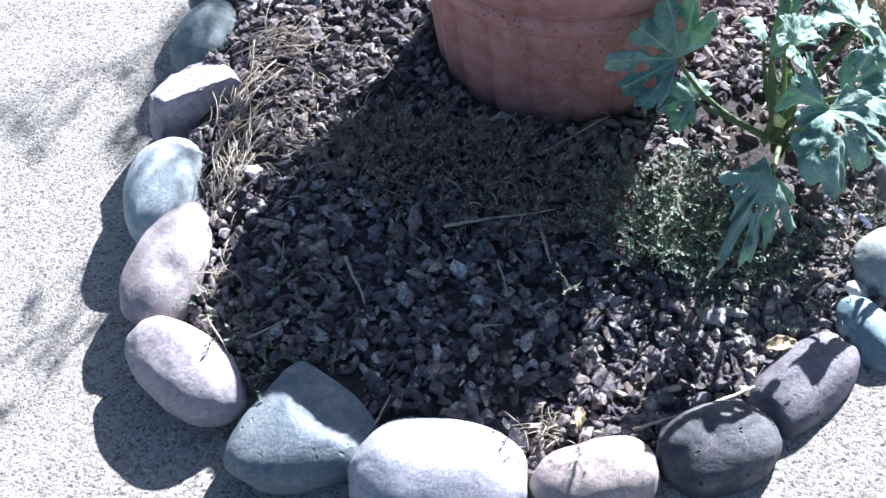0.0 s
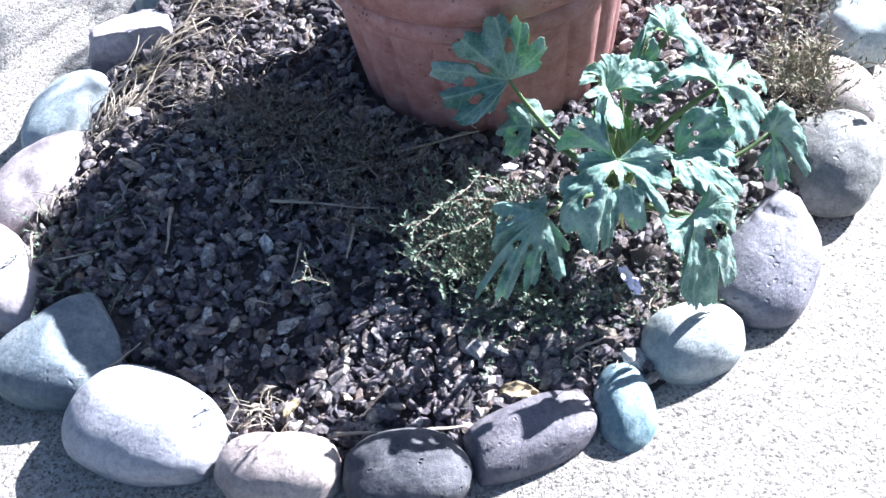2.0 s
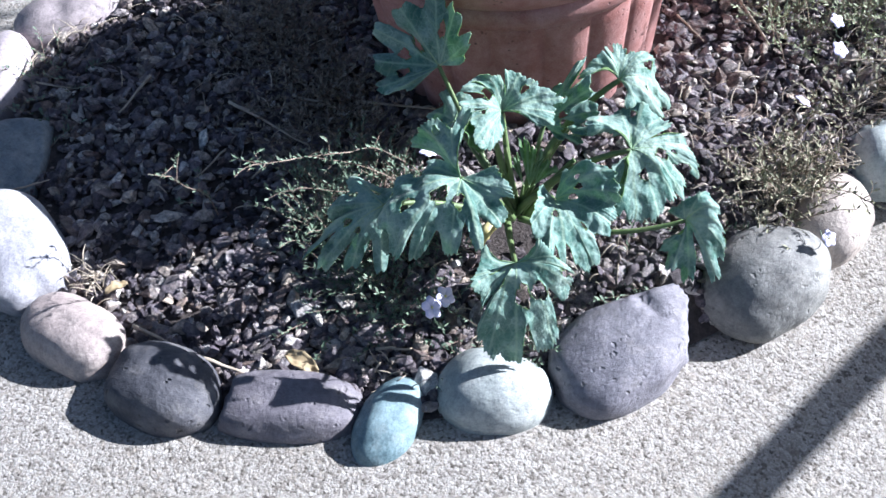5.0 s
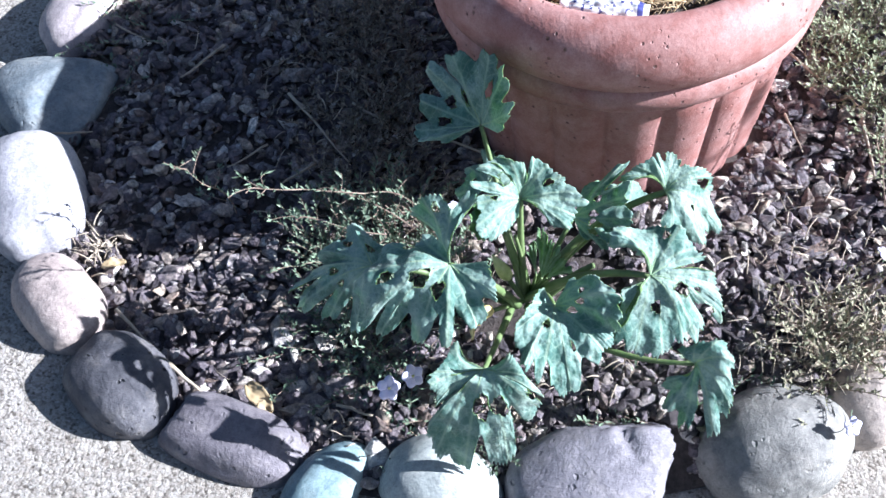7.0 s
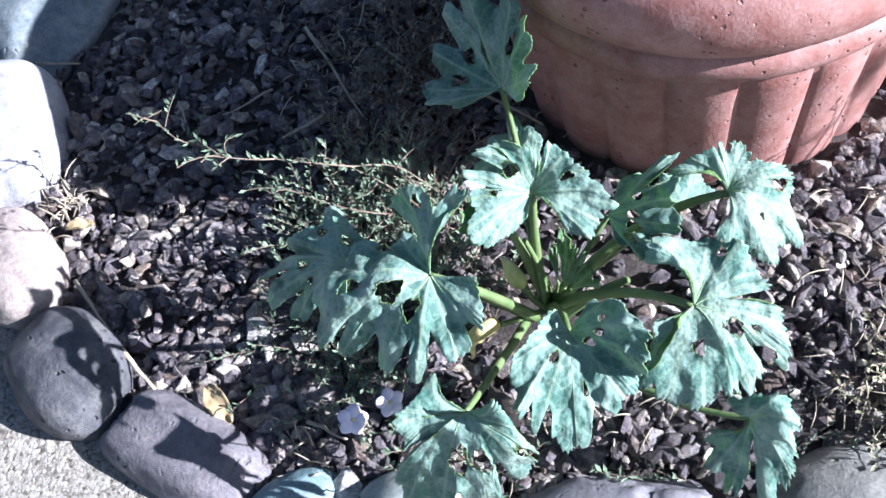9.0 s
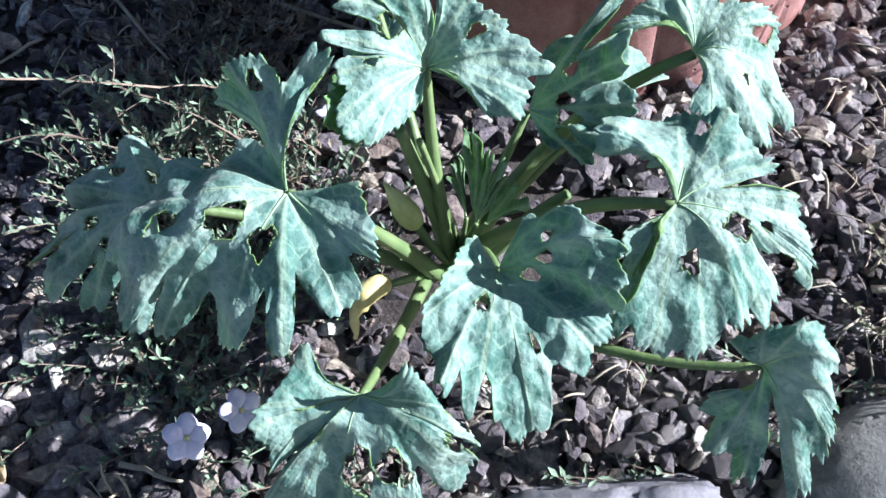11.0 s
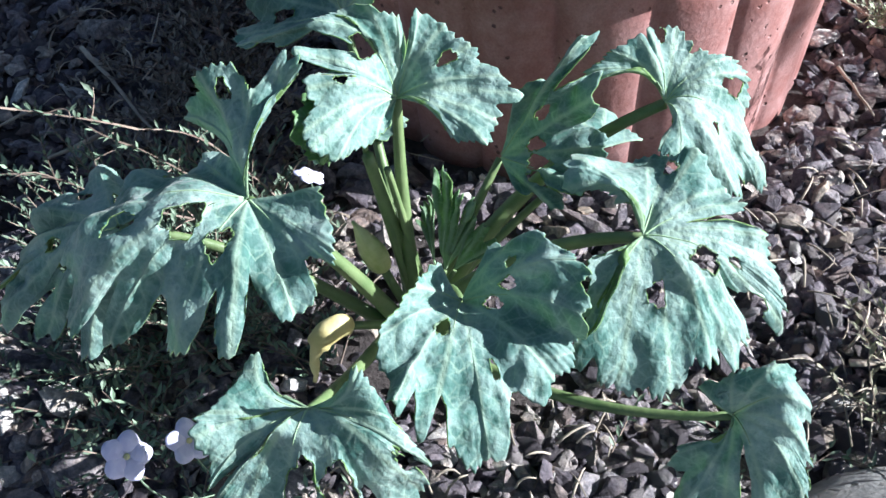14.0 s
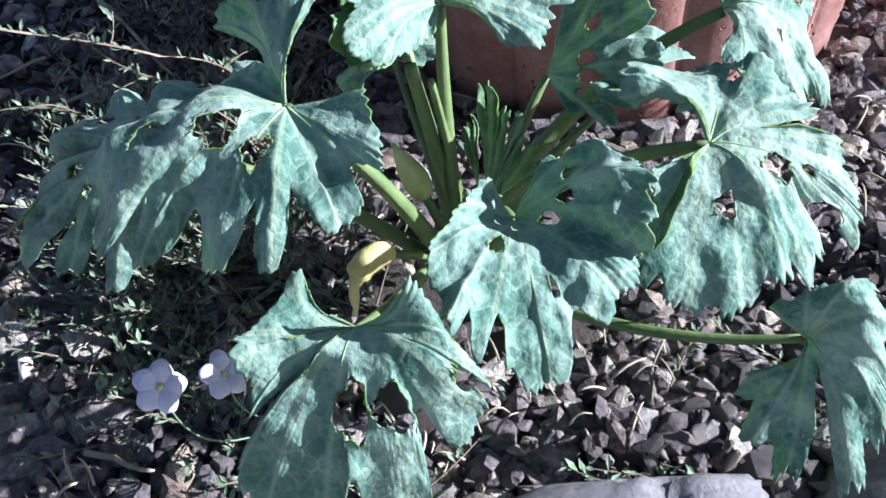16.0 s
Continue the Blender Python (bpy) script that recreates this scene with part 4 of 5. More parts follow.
    # narrow, half-opened leaf in the shade of the pot
    squash_leaf(root, Blade((0.416, 1.084, 0.136),
        [((0.412, 1.100, 0.172), 0.0, 0.80), ((0.434, 1.127, 0.217), -0.02, 0.62), ((0.452, 1.126, 0.190), 0.06, 0.66), ((0.462, 1.124, 0.160), 0.12, 0.64), ((0.472, 1.108, 0.146), 0.16, 0.66), ((0.464, 1.092, 0.128), 0.14, 0.80), ((0.440, 1.082, 0.128), 0.05, 1.0)],
        [(2.5, 0.34, 0.006, 0.004), (3.6, 0.40, 0.008, 0.005), (4.5, 0.5, 0.007, 0.004), (1.5, 0.45, 0.006, 0.003)], 10, 0.22, 1.7, face=(0.58, -0.58, 0.57), bow=(0.4, -0.4, 0.6), ruffle=1.7),
        (0.43, 1.05, 0.10), "narrow half-opened ragged leaf in the pot's shade", thick=0.004)
    # small leaf low against the pot, and the rear lobes behind the sunny one
    squash_leaf(root, Blade((0.312, 1.034, 0.108),
        [((0.334, 1.040, 0.108), 0.0, 0.95), ((0.334, 1.060, 0.116), 0.10, 0.85), ((0.302, 1.064, 0.124), 0.16, 0.86), ((0.278, 1.050, 0.122), 0.18, 0.84), ((0.266, 1.034, 0.088), 0.22, 0.84), ((0.290, 1.008, 0.078), 0.22, 0.9), ((0.314, 1.010, 0.088), 0.1, 1.0)],
        [(4.5, 0.5, 0.005, 0.003)], 11, 0.16), (0.36, 1.03, 0.07), "small pale leaf low against the pot", thick=0.0032)
    squash_leaf(root, Blade((0.424, 1.150, 0.120),
        [((0.430, 1.128, 0.112), 0.0, 0.95), ((0.406, 1.126, 0.128), 0.16, 0.92), ((0.392, 1.146, 0.134), 0.2, 0.92), ((0.396, 1.172, 0.126), 0.2, 0.95), ((0.424, 1.182, 0.112), 0.1, 1.0)],
        (), 12, 0.12), (0.415, 1.09, 0.08), "smaller leaf behind the sunlit one", thick=0.0034, from_=(0.430, 1.03, 0.05))
    # small dark leaf before the arching one
    squash_leaf(root, Blade((0.420, 0.998, 0.188),
        [((0.428, 0.984, 0.186), 0.0, 0.95), ((0.434, 0.966, 0.196), 0.06, 0.93), ((0.420, 0.963, 0.212), 0.1, 0.93), ((0.404, 0.978, 0.216), 0.1, 0.93), ((0.404, 0.996, 0.206), 0.0, 1.0)],
        (), 13, 0.14, 1.2, face=(0.5, -0.5, 0.7)), (0.424, 1.006, 0.12), "small dark green young leaf", top=LEAF_YOUNG, thick=0.0028)
    # pleated young leaves unfolding in the heart
    for i, (at, tips) in enumerate((
            ((0.439, 1.033, 0.086), ((0.418, 1.038, 0.147), (0.426, 1.044, 0.148), (0.436, 1.046, 0.14), (0.444, 1.052, 0.138), (0.446, 1.05, 0.126), (0.452, 1.053, 0.123))),
            ((0.444, 1.037, 0.089), ((0.444, 1.046, 0.115), (0.451, 1.054, 0.121), (0.461, 1.058, 0.116), (0.458, 1.053, 0.106))),
            ((0.432, 1.03, 0.086), ((0.418, 1.028, 0.112), (0.417, 1.032, 0.123), (0.42, 1.036, 0.127))))):
        squash_leaf(root, Blade(at, [(tip, 0.10, 0.76) for tip in tips], (), 20 + i, 0.24, 3.4, face=(0.6, -0.6, 0.5), bow=(0.4, -0.4, 0.5)),
            (0.43, 1.025, 0.05), "pleated young leaf unfolding in the heart", top=LEAF_YOUNG, thick=0.0026)
    # cut and leafless stalks
    for a, b, c, r in (((0.418, 1.024, 0.03), (0.420, 1.014, 0.10), (0.425, 0.998, 0.180), 0.0058), ((0.424, 1.028, 0.03), (0.424, 1.02, 0.10), (0.431, 1.006, 0.172), 0.0034),
                       ((0.436, 1.028, 0.03), (0.455, 1.05, 0.09), (0.470, 1.078, 0.118), 0.0056)):
        stalk(root, a, b, Vector(c), r)
    return root


squash_plant()


def tapered(points, widest, shape, sides=10):
    """A tube along points whose radius follows shape(share)."""
    n = len(points)
    return tube(points, [widest * shape(i / (n - 1)) for i in range(n)], sides)


def squash_flowers():
    """A closed bud and a wilted blossom, on short stalks from the plant's heart."""
    root = next(o for o in scene.objects if o.name == "squash_plant")
    bud = bezier((0.425, 1.000, 0.090), (0.418, 0.996, 0.104), (0.408, 0.990, 0.121), 14)
    v, f = tapered(bud, 0.0062, lambda u: 0.62 + 0.75 * math.sin(math.pi * min(1, u * 1.1)) ** 0.8 * (1 - u * 0.55) - 0.45 * u ** 3, 15)
    v = [c + (p - c) * (1.12 if k % 3 == 0 else 0.95) for k, (p, c) in enumerate(zip(v, [p for p in bud for _ in range(15)]))]
    mesh_object("flower_bud", v, f, plain_material("bud_yellow_green", (0.38, 0.45, 0.15), (0.68, 0.68, 0.36), 60, 0.5), True, root, "closed yellow-green flower bud")
    v, f = tapered(bezier(CROWN, (0.432, 1.008, 0.06), (0.425, 1.000, 0.090), 8), 0.0030, lambda u: 1.0, 8)
    mesh_object("flower_stalk", v, f, PETIOLE, True, root)
    dead = bezier((0.447, 0.968, 0.080), (0.446, 0.944, 0.094), (0.455, 0.938, 0.054), 18)
    v, f = tapered(dead, 0.0082, lambda u: 0.30 + 0.70 * math.sin(math.pi * min(1, 0.12 + u)) if u < 0.62 else 0.14 + 0.9 * (1 - u), 14)
    v = [p + Vector(noise.noise_vector(p * 130)) * 0.0024 for p in v]
    mesh_object("wilted_blossom", v, f, WILT, True, root, "wilted pale yellow blossom hanging down")
    v, f = tapered(bezier(CROWN, (0.436, 0.995, 0.055), (0.447, 0.968, 0.080), 10), 0.0034, lambda u: 1.1 - 0.4 * u, 8)
    mesh_object("flower_stalk", v, f, PETIOLE, True, root)


squash_flowers()


# ---- small lilac flowers ----
def lilac_flower(x, y, z, base, tilt=(0, 0), size=0.0145, seed=0, turn=0):
    root = tagged(new("small_flower"), "small pale lilac five-petalled flower on a thin stem", "flower", "lilac flowers in the bed")
    root.matrix_world = pose(x, y, z, tilt[0], tilt[1], turn)
    for k in range(5):
        verts, faces, nu, nw = [], [], 9, 7
        for i in range(nu):
            u = i / (nu - 1)
            wide = size * 0.46 * math.sin(math.pi * (0.06 + 0.80 * u ** 0.8)) ** 0.75
            for j in range(nw):
                w = (j / (nw - 1) - 0.5) * 2
                r = size * (0.08 + 0.92 * u - 0.10 * (abs(w) ** 2) * u)
                zz = 0.12 * size * math.sin(u * 3.0) - 0.10 * size * w * w + 0.05 * size * noise.noise((u * 4, w * 3, seed + k))
                verts.append((r, w * wide, zz))
        for i in range(nu - 1):
            for j in range(nw - 1):
                faces.append((i * nw + j, (i + 1) * nw + j, (i + 1) * nw + j + 1, i * nw + j + 1))
        p = mesh_object("petal", verts, faces, PETAL, True, root)
        p.matrix_basis = pose(0, 0, 0, 0, 0, 72 * k)
        p.modifiers.new("thickness", "SOLIDIFY").thickness = 0.0003
    bm = bmesh.new()
    bmesh.ops.create_icosphere(bm, subdivisions=2, radius=size * 0.13)
    part("eye", bm, POLLEN, root, "yellow flower centre")
    inv = root.matrix_world.inverted()
    pts = [inv @ p for p in bezier((x, y, z - 0.001), (x, y, z * 0.4), base, 10)]
    v, f = tube(pts, [0.0006] * 10, 5)
    mesh_object("stem", v, f, SPRIG, True, root)


lilac_flower(0.492, 0.827, 0.104, (0.462, 0.872, 0.0), (-8, 42), 0.0135, 1, 10)
lilac_flower(0.476, 0.859, 0.076, (0.455, 0.885, 0.0), (14, 38), 0.0130, 2, 40)
lilac_flower(0.444, 1.540, 0.060, (0.43, 1.56, 0.0), (10, 30), 0.013, 3, 0)
lilac_flower(0.521, 1.542, 0.050, (0.52, 1.57, 0.0), (0, 30), 0.012, 4, 20)
lilac_flower(0.556, 1.498, 0.050, (0.55, 1.52, 0.0), (20, 25), 0.013, 5, 50)
lilac_flower(0.569, 1.404, 0.035, (0.56, 1.42, 0.0), (0, 35), 0.012, 6, 70)
lilac_flower(0.724, 1.236, 0.040, (0.70, 1.262, 0.01), (10, 40), 0.011, 9, 15)
lilac_flower(-0.291, 1.005, 0.026, (-0.28, 1.02, 0.0), (-20, 5), 0.013, 7, 0)
lilac_flower(0.289, 1.003, 0.060, (0.29, 1.02, 0.0), (-25, 10), 0.012, 8, 30)


# ---- low ground cover ----
def blade(base, tip, width, up):
    """A narrow folded leaf."""
    base, tip = Vector(base), Vector(tip)
    d = tip - base
    side = d.cross(up)
    side = side.normalized() * width if side.length > 1e-7 else Vector((width, 0, 0))
    m = base + d * 0.5
    keel = -Vector(up).normalized() * width * 0.35
    return [base, m + side, tip, m - side, m + keel], [(0, 1, 4), (1, 2, 4), (2, 3, 4), (3, 0, 4)]


def sprig(rng, start, end, sag, leaf_len, stems, leaves, spacing=0.0032, thick=0.0007):
    start, end = Vector(start), Vector(end)
    mid = (start + end) / 2 + Vector((rng.uniform(-1, 1), rng.uniform(-1, 1), 0)) * 0.012 + Vector((0, 0, sag))
    n = max(5, int((end - start).length / 0.010))
    pts = bezier(start, mid, end, n)
    stems.append(tube(pts, [thick * (1 - 0.55 * i / (n - 1)) for i in range(n)], 4))
    count = max(3, int((end - start).length / spacing))
    for i in range(count):
        u = (i + rng.random()) / count
        if u < 0.12:
            continue
        p = start * (1 - u) ** 2 + mid * 2 * u * (1 - u) + end * u * u
        a = rng.uniform(0, 6.283)
        d = Vector((math.cos(a), math.sin(a), rng.uniform(-0.1, 0.9))).normalized() * 0.8 + (end - start).normalized() * 0.6
        ln = leaf_len * rng.uniform(0.6, 1.25)
        leaves.append(blade(p, p + d.normalized() * ln, ln * rng.uniform(0.12, 0.21), Vector((rng.uniform(-0.4, 0.4), rng.uniform(-0.4, 0.4), 1))))


def ground_cover(label, patches, seed, leaf_mat, branches=()):
    """patches: x, y, half sizes, height, number of sprigs."""
    rng = random.Random(seed)
    stems, leaves = [], []
    for x, y, rx, ry, high, count in patches:
        for _ in range(count):
            a, r = rng.uniform(0, 6.283), math.sqrt(rng.random())
            sx, sy = x + rx * r * math.cos(a), y + ry * r * math.sin(a)
            if math.hypot(sx - POT[0], sy - POT[1]) < 0.215 or not inside_bed(sx, sy, 0.02):
                continue
            b, ln = rng.uniform(0, 6.283), rng.uniform(0.03, 0.075)
            h = high * rng.uniform(0.35, 1.0)
            ex, ey = sx + ln * math.cos(b), sy + ln * math.sin(b)
            if math.hypot(ex - POT[0], ey - POT[1]) < 0.212:
                continue
            sprig(rng, (sx, sy, bed_height(sx, sy)), (ex, ey, h), h * 0.3, 0.0085, stems, leaves)
    for path in branches:
        for p, q in zip(path, path[1:]):
            sprig(rng, p, q, 0.003, 0.0075, stems, leaves, 0.0032, 0.001)
            for _ in range(2):
                u = rng.random()
                s = Vector(p).lerp(Vector(q), u)
                sprig(rng, s, s + Vector((rng.uniform(-0.03, 0.03), rng.uniform(-0.03, 0.03), rng.uniform(-0.01, 0.02))), 0.004, 0.009, stems, leaves, 0.004)
    v, f = joined(stems)
    v2, f2 = joined(leaves)
    o, nf = len(v), len(f)
    ob = mesh_object("ground_cover", v + v2, f + [tuple(i + o for i in q) for q in f2], TWIG)
    ob.data.materials.append(leaf_mat)
    ob.data.polygons.foreach_set("material_index", [0] * nf + [1] * len(f2))
    return tagged(ob, label, "ground cover", kind="stuff")


ground_cover("sparse half-withered ground cover in the pot's shade", [(-0.03, 1.03, 0.18, 0.06, 0.030, 110), (-0.06, 1.06, 0.07, 0.04, 0.034, 70), (0.07, 1.02, 0.05, 0.03, 0.034, 60), (0.16, 0.96, 0.10, 0.05, 0.026, 70), (0.02, 0.97, 0.14, 0.05, 0.018, 45), (-0.14, 1.08, 0.06, 0.05, 0.034, 50), (0.0, 0.91, 0.18, 0.05, 0.014, 24)], 31, SPRIG_DARK)
ground_cover("wiry grey-green ground cover with sunlit twigs beside the squash", [(0.275, 0.91, 0.085, 0.08, 0.07, 120), (0.25, 0.88, 0.06, 0.05, 0.09, 45), (0.32, 0.86, 0.05, 0.05, 0.06, 26), (0.36, 0.96, 0.05, 0.05, 0.05, 26)], 32,
    SPRIG, [[(0.30, 0.985, 0.04), (0.275, 0.946, 0.10), (0.272, 0.902, 0.13), (0.256, 0.838, 0.16), (0.251, 0.799, 0.18), (0.257, 0.76, 0.195)],
            [(0.124, 0.775, 0.005), (0.132, 0.763, 0.07), (0.121, 0.738, 0.11), (0.112, 0.717, 0.126)],
            [(0.29, 0.95, 0.05), (0.25, 0.90, 0.10), (0.215, 0.87, 0.12)], [(0.28, 0.92, 0.05), (0.26, 0.85, 0.10), (0.235, 0.80, 0.105)]])
ground_cover("straggling half-dry ground cover between gravel and stones", [(0.61, 1.31, 0.045, 0.07, 0.045, 60), (0.645, 1.29, 0.03, 0.05, 0.06, 40), (0.60, 1.48, 0.05, 0.07, 0.03, 30), (0.64, 1.56, 0.035, 0.08, 0.05, 45)], 33, SPRIG_DRY,
    [[(0.66, 1.31, 0.02), (0.71, 1.30, 0.055), (0.752, 1.288, 0.072)]])
ground_cover("green needle-leaved ground cover behind the pot", [(0.30, 1.62, 0.10, 0.10, 0.05, 220), (0.45, 1.62, 0.10, 0.12, 0.045, 170), (0.56, 1.68, 0.08, 0.12, 0.045, 100), (0.20, 1.72, 0.16, 0.12, 0.04, 110)], 34, SPRIG_SUNLIT,
    # tall twigs added to throw thin shadows on the pot's flutes
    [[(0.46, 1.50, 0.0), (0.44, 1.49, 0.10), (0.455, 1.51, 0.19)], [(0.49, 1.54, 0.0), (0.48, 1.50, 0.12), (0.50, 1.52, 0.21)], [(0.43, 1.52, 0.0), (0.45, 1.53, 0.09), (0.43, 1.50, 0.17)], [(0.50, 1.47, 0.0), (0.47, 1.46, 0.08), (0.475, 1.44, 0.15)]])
ground_cover("scattered sprouts of ground cover in the gravel", [(-0.30, 0.76, 0.05, 0.06, 0.03, 14), (-0.22, 0.70, 0.06, 0.04, 0.02, 6), (0.44, 0.84, 0.05, 0.04, 0.03, 6), (0.36, 0.80, 0.06, 0.05, 0.02, 6), (0.60, 1.10, 0.04, 0.1, 0.02, 14), (0.54, 0.88, 0.05, 0.04, 0.02, 30), (0.36, 0.80, 0.05, 0.04, 0.03, 22), (0.41, 0.84, 0.05, 0.04, 0.03, 18), (0.33, 0.86, 0.05, 0.04, 0.035, 24)], 35, SPRIG)

# ---- dry stalks and litter ----
STALKS = [
    [(-0.028, 0.908), (0.124, 0.931)], [(0.108, 1.028), (0.214, 1.099)], [(0.033, 0.974), (0.081, 1.0), (0.107, 0.979)], [(-0.158, 0.861), (-0.13, 0.788)],
    [(0.043, 0.85), (0.054, 0.789)], [(0.103, 0.892), (0.112, 0.841)], [(-0.08, 1.057), (-0.048, 1.085)], [(-0.279, 0.739), (-0.229, 0.767)], [(-0.333, 0.773), (-0.302, 0.722)],
    [(-0.118, 0.603), (-0.095, 0.652)], [(0.014, 0.748), (0.046, 0.75)], [(-0.322, 1.236), (-0.227, 1.248)], [(-0.333, 1.137), (-0.268, 1.216)], [(-0.354, 1.056), (-0.311, 1.165)],
    [(-0.317, 1.279), (-0.315, 1.206)], [(-0.351, 1.066), (-0.31, 1.108)], [(0.192, 0.599), (0.28, 0.626)], [(0.244, 1.521), (0.33, 1.527)], [(0.364, 1.538), (0.465, 1.481)],
    [(0.326, 1.452), (0.389, 1.431)], [(-0.063, 1.305), (-0.037, 1.336)], [(-0.016, 0.909), (0.019, 0.92)], [(0.433, 0.78), (0.464, 0.81)]]
WIDE = [[(0.28, 0.626), (0.345, 0.652)], [(0.55, 1.52), (0.598, 1.565)], [(0.594, 1.553), (0.632, 1.604)], [(0.57, 1.248), (0.589, 1.292)], [(-0.34, 1.15), (-0.28, 1.235)], [(-0.355, 1.04), (-0.325, 1.12)]]


def dry_stalk(points, wide, seed):
    rng = random.Random(seed)
    pts = []
    for (x0, y0), (x1, y1) in zip(points, points[1:]):
        for i in range(6):
            u = i / 5
            pts.append(Vector((x0 + (x1 - x0) * u, y0 + (y1 - y0) * u, 0.010 + rng.uniform(0, 0.0015))) + Vector((rng.uniform(-1, 1), rng.uniform(-1, 1), 0)) * 0.0012)
    r = 0.0032 if wide else rng.uniform(0.0016, 0.0026)
    v, f = tube(pts, [r * (1 - 0.5 * i / (len(pts) - 1)) for i in range(len(pts))], 7, 0.35 if wide else 1.0)
    ob = mesh_object("dry_stalk", v, f, STRAW if wide else STALK, True)
    tagged(ob, "flattened pale dry husk on the gravel" if wide else "thin dry brown stalk lying on the gravel", "dry stalk", "dry stalks on the gravel")


for i, row in enumerate(STALKS):
    dry_stalk(row, False, 60 + i)
for i, row in enumerate(WIDE):
    dry_stalk(row, True, 160 + i)


def dry_tufts(label, spots, seed):
    rng = random.Random(seed)
    pieces = []
    for x, y, rx, ry, count, ln, heading in spots:
        for _ in range(count):
            sx, sy = x + rng.gauss(0, 0.5) * rx, y + rng.gauss(0, 0.5) * ry
            b = rng.uniform(0, 6.283) if heading is None else radians(heading) + rng.gauss(0, 0.5)
            l = ln * rng.uniform(0.4, 1.1)
            z = rng.uniform(-0.004, 0.012)
            e = (sx + l * math.cos(b), sy + l * math.sin(b), z + rng.uniform(0, 0.014))
            m = ((sx + e[0]) / 2 + rng.uniform(-1, 1) * l * 0.25, (sy + e[1]) / 2 + rng.uniform(-1, 1) * l * 0.25, z + 0.010)
            r = rng.uniform(0.0004, 0.001)
            pieces.append(tube(bezier((sx, sy, z), m, e, 5), [r, r, r, r * 0.8, r * 0.4], 4))
    v, f = joined(pieces)
    tagged(mesh_object("dry_grass", v, f, STRAW, True), label, "dry grass", kind="stuff")


dry_tufts("tangled dry grass caught along the stones", [(0.09, 0.605, 0.04, 0.022, 36, 0.03, None), (-0.32, 1.12, 0.04, 0.10, 70, 0.07, 70), (-0.335, 0.99, 0.03, 0.07, 60, 0.05, 80), (-0.30, 1.26, 0.06, 0.06, 50, 0.08, 10), (-0.26, 1.05, 0.06, 0.08, 60, 0.03, None), (-0.33, 0.84, 0.02, 0.06, 20, 0.04, None), (0.47, 0.775, 0.04, 0.02, 14, 0.03, None), (0.53, 1.05, 0.05, 0.06, 26, 0.022, None), (0.50, 0.94, 0.06, 0.06, 20, 0.02, None), (0.35, 0.66, 0.04, 0.02, 14, 0.03, 20), (0.61, 1.30, 0.05, 0.08, 190, 0.04, None), (0.645, 1.36, 0.03, 0.05, 60, 0.03, None), (0.62, 1.52, 0.04, 0.07, 60, 0.05, 40), (0.40, 1.58, 0.1, 0.06, 30, 0.06, None)], 71)
dry_tufts("loose dry stems strewn over the shaded bed", [(0.0, 1.0, 0.30, 0.10, 50, 0.035, None), (0.1, 0.88, 0.3, 0.1, 20, 0.03, None), (0.36, 0.9, 0.12, 0.1, 14, 0.03, None), (0.5, 1.35, 0.1, 0.12, 60, 0.03, None), (-0.2, 1.15, 0.12, 0.12, 60, 0.04, None)], 72)


def dead_leaf(x, y, yaw, size, seed, label="curled yellow dead leaf on the gravel"):
    verts, faces, nu, nw = [], [], 16, 9
    for i in range(nu):
        u = i / (nu - 1)
        wide = size * 0.22 * math.sin(math.pi * (0.04 + 0.92 * u)) ** 0.7
        for j in range(nw):
            w = (j / (nw - 1) - 0.5) * 2
            verts.append((size * (u - 0.5), w * wide, 0.5 * wide * w * w + 0.08 * size * math.sin(u * 5) + 0.1 * size * noise.noise((u * 5, w * 2, seed)) + 0.014))
    for i in range(nu - 1):
        for j in range(nw - 1):
            faces.append((i * nw + j, (i + 1) * nw + j, (i + 1) * nw + j + 1, i * nw + j + 1))
    ob = mesh_object("dead_leaf", verts, faces, DEAD_LEAF, True)
    ob.modifiers.new("thickness", "SOLIDIFY").thickness = 0.0005
    ob.matrix_world = pose(x, y, 0.0, 4, 0, yaw)
    tagged(ob, label, "dead leaf", "dead leaves on the gravel")


dead_leaf(0.385, 0.708, 15, 0.046, 3)
dead_leaf(0.13, 0.615, 80, 0.03, 5, "small curled tan dead leaf among the stones")
dead_leaf(-0.33, 1.10, 60, 0.028, 6, "brown dead leaf caught beside the stones")


# ---- added timber rail, unseen beyond the bed: its shadow bands the paving ----
def shade_rail():
    root = tagged(new("shade_rail"), "unseen weathered timber rail on two posts, added to cast shade on the paving", "rail")
    root.matrix_world = pose(1.503, 2.290, slab(1.503, 2.290), 0, 0, -4.6)

    def beam(name, size, at):
        bm = bmesh.new()
        bmesh.ops.create_cube(bm, size=1.0)
        bmesh.ops.scale(bm, vec=size, verts=bm.verts)
        bmesh.ops.bevel(bm, geom=bm.edges[:], offset=0.006, segments=2, affect="EDGES")
        bmesh.ops.translate(bm, vec=at, verts=bm.verts)
        part(name, bm, RAIL, root, smooth=False)
    beam("rail", (0.045, 4.0, 0.022), (0, 0, 0.76))
    beam("post", (0.05, 0.05, 0.75), (0, -1.9, 0.375))
    beam("post", (0.05, 0.05, 0.75), (0, 1.9, 0.375))


shade_rail()


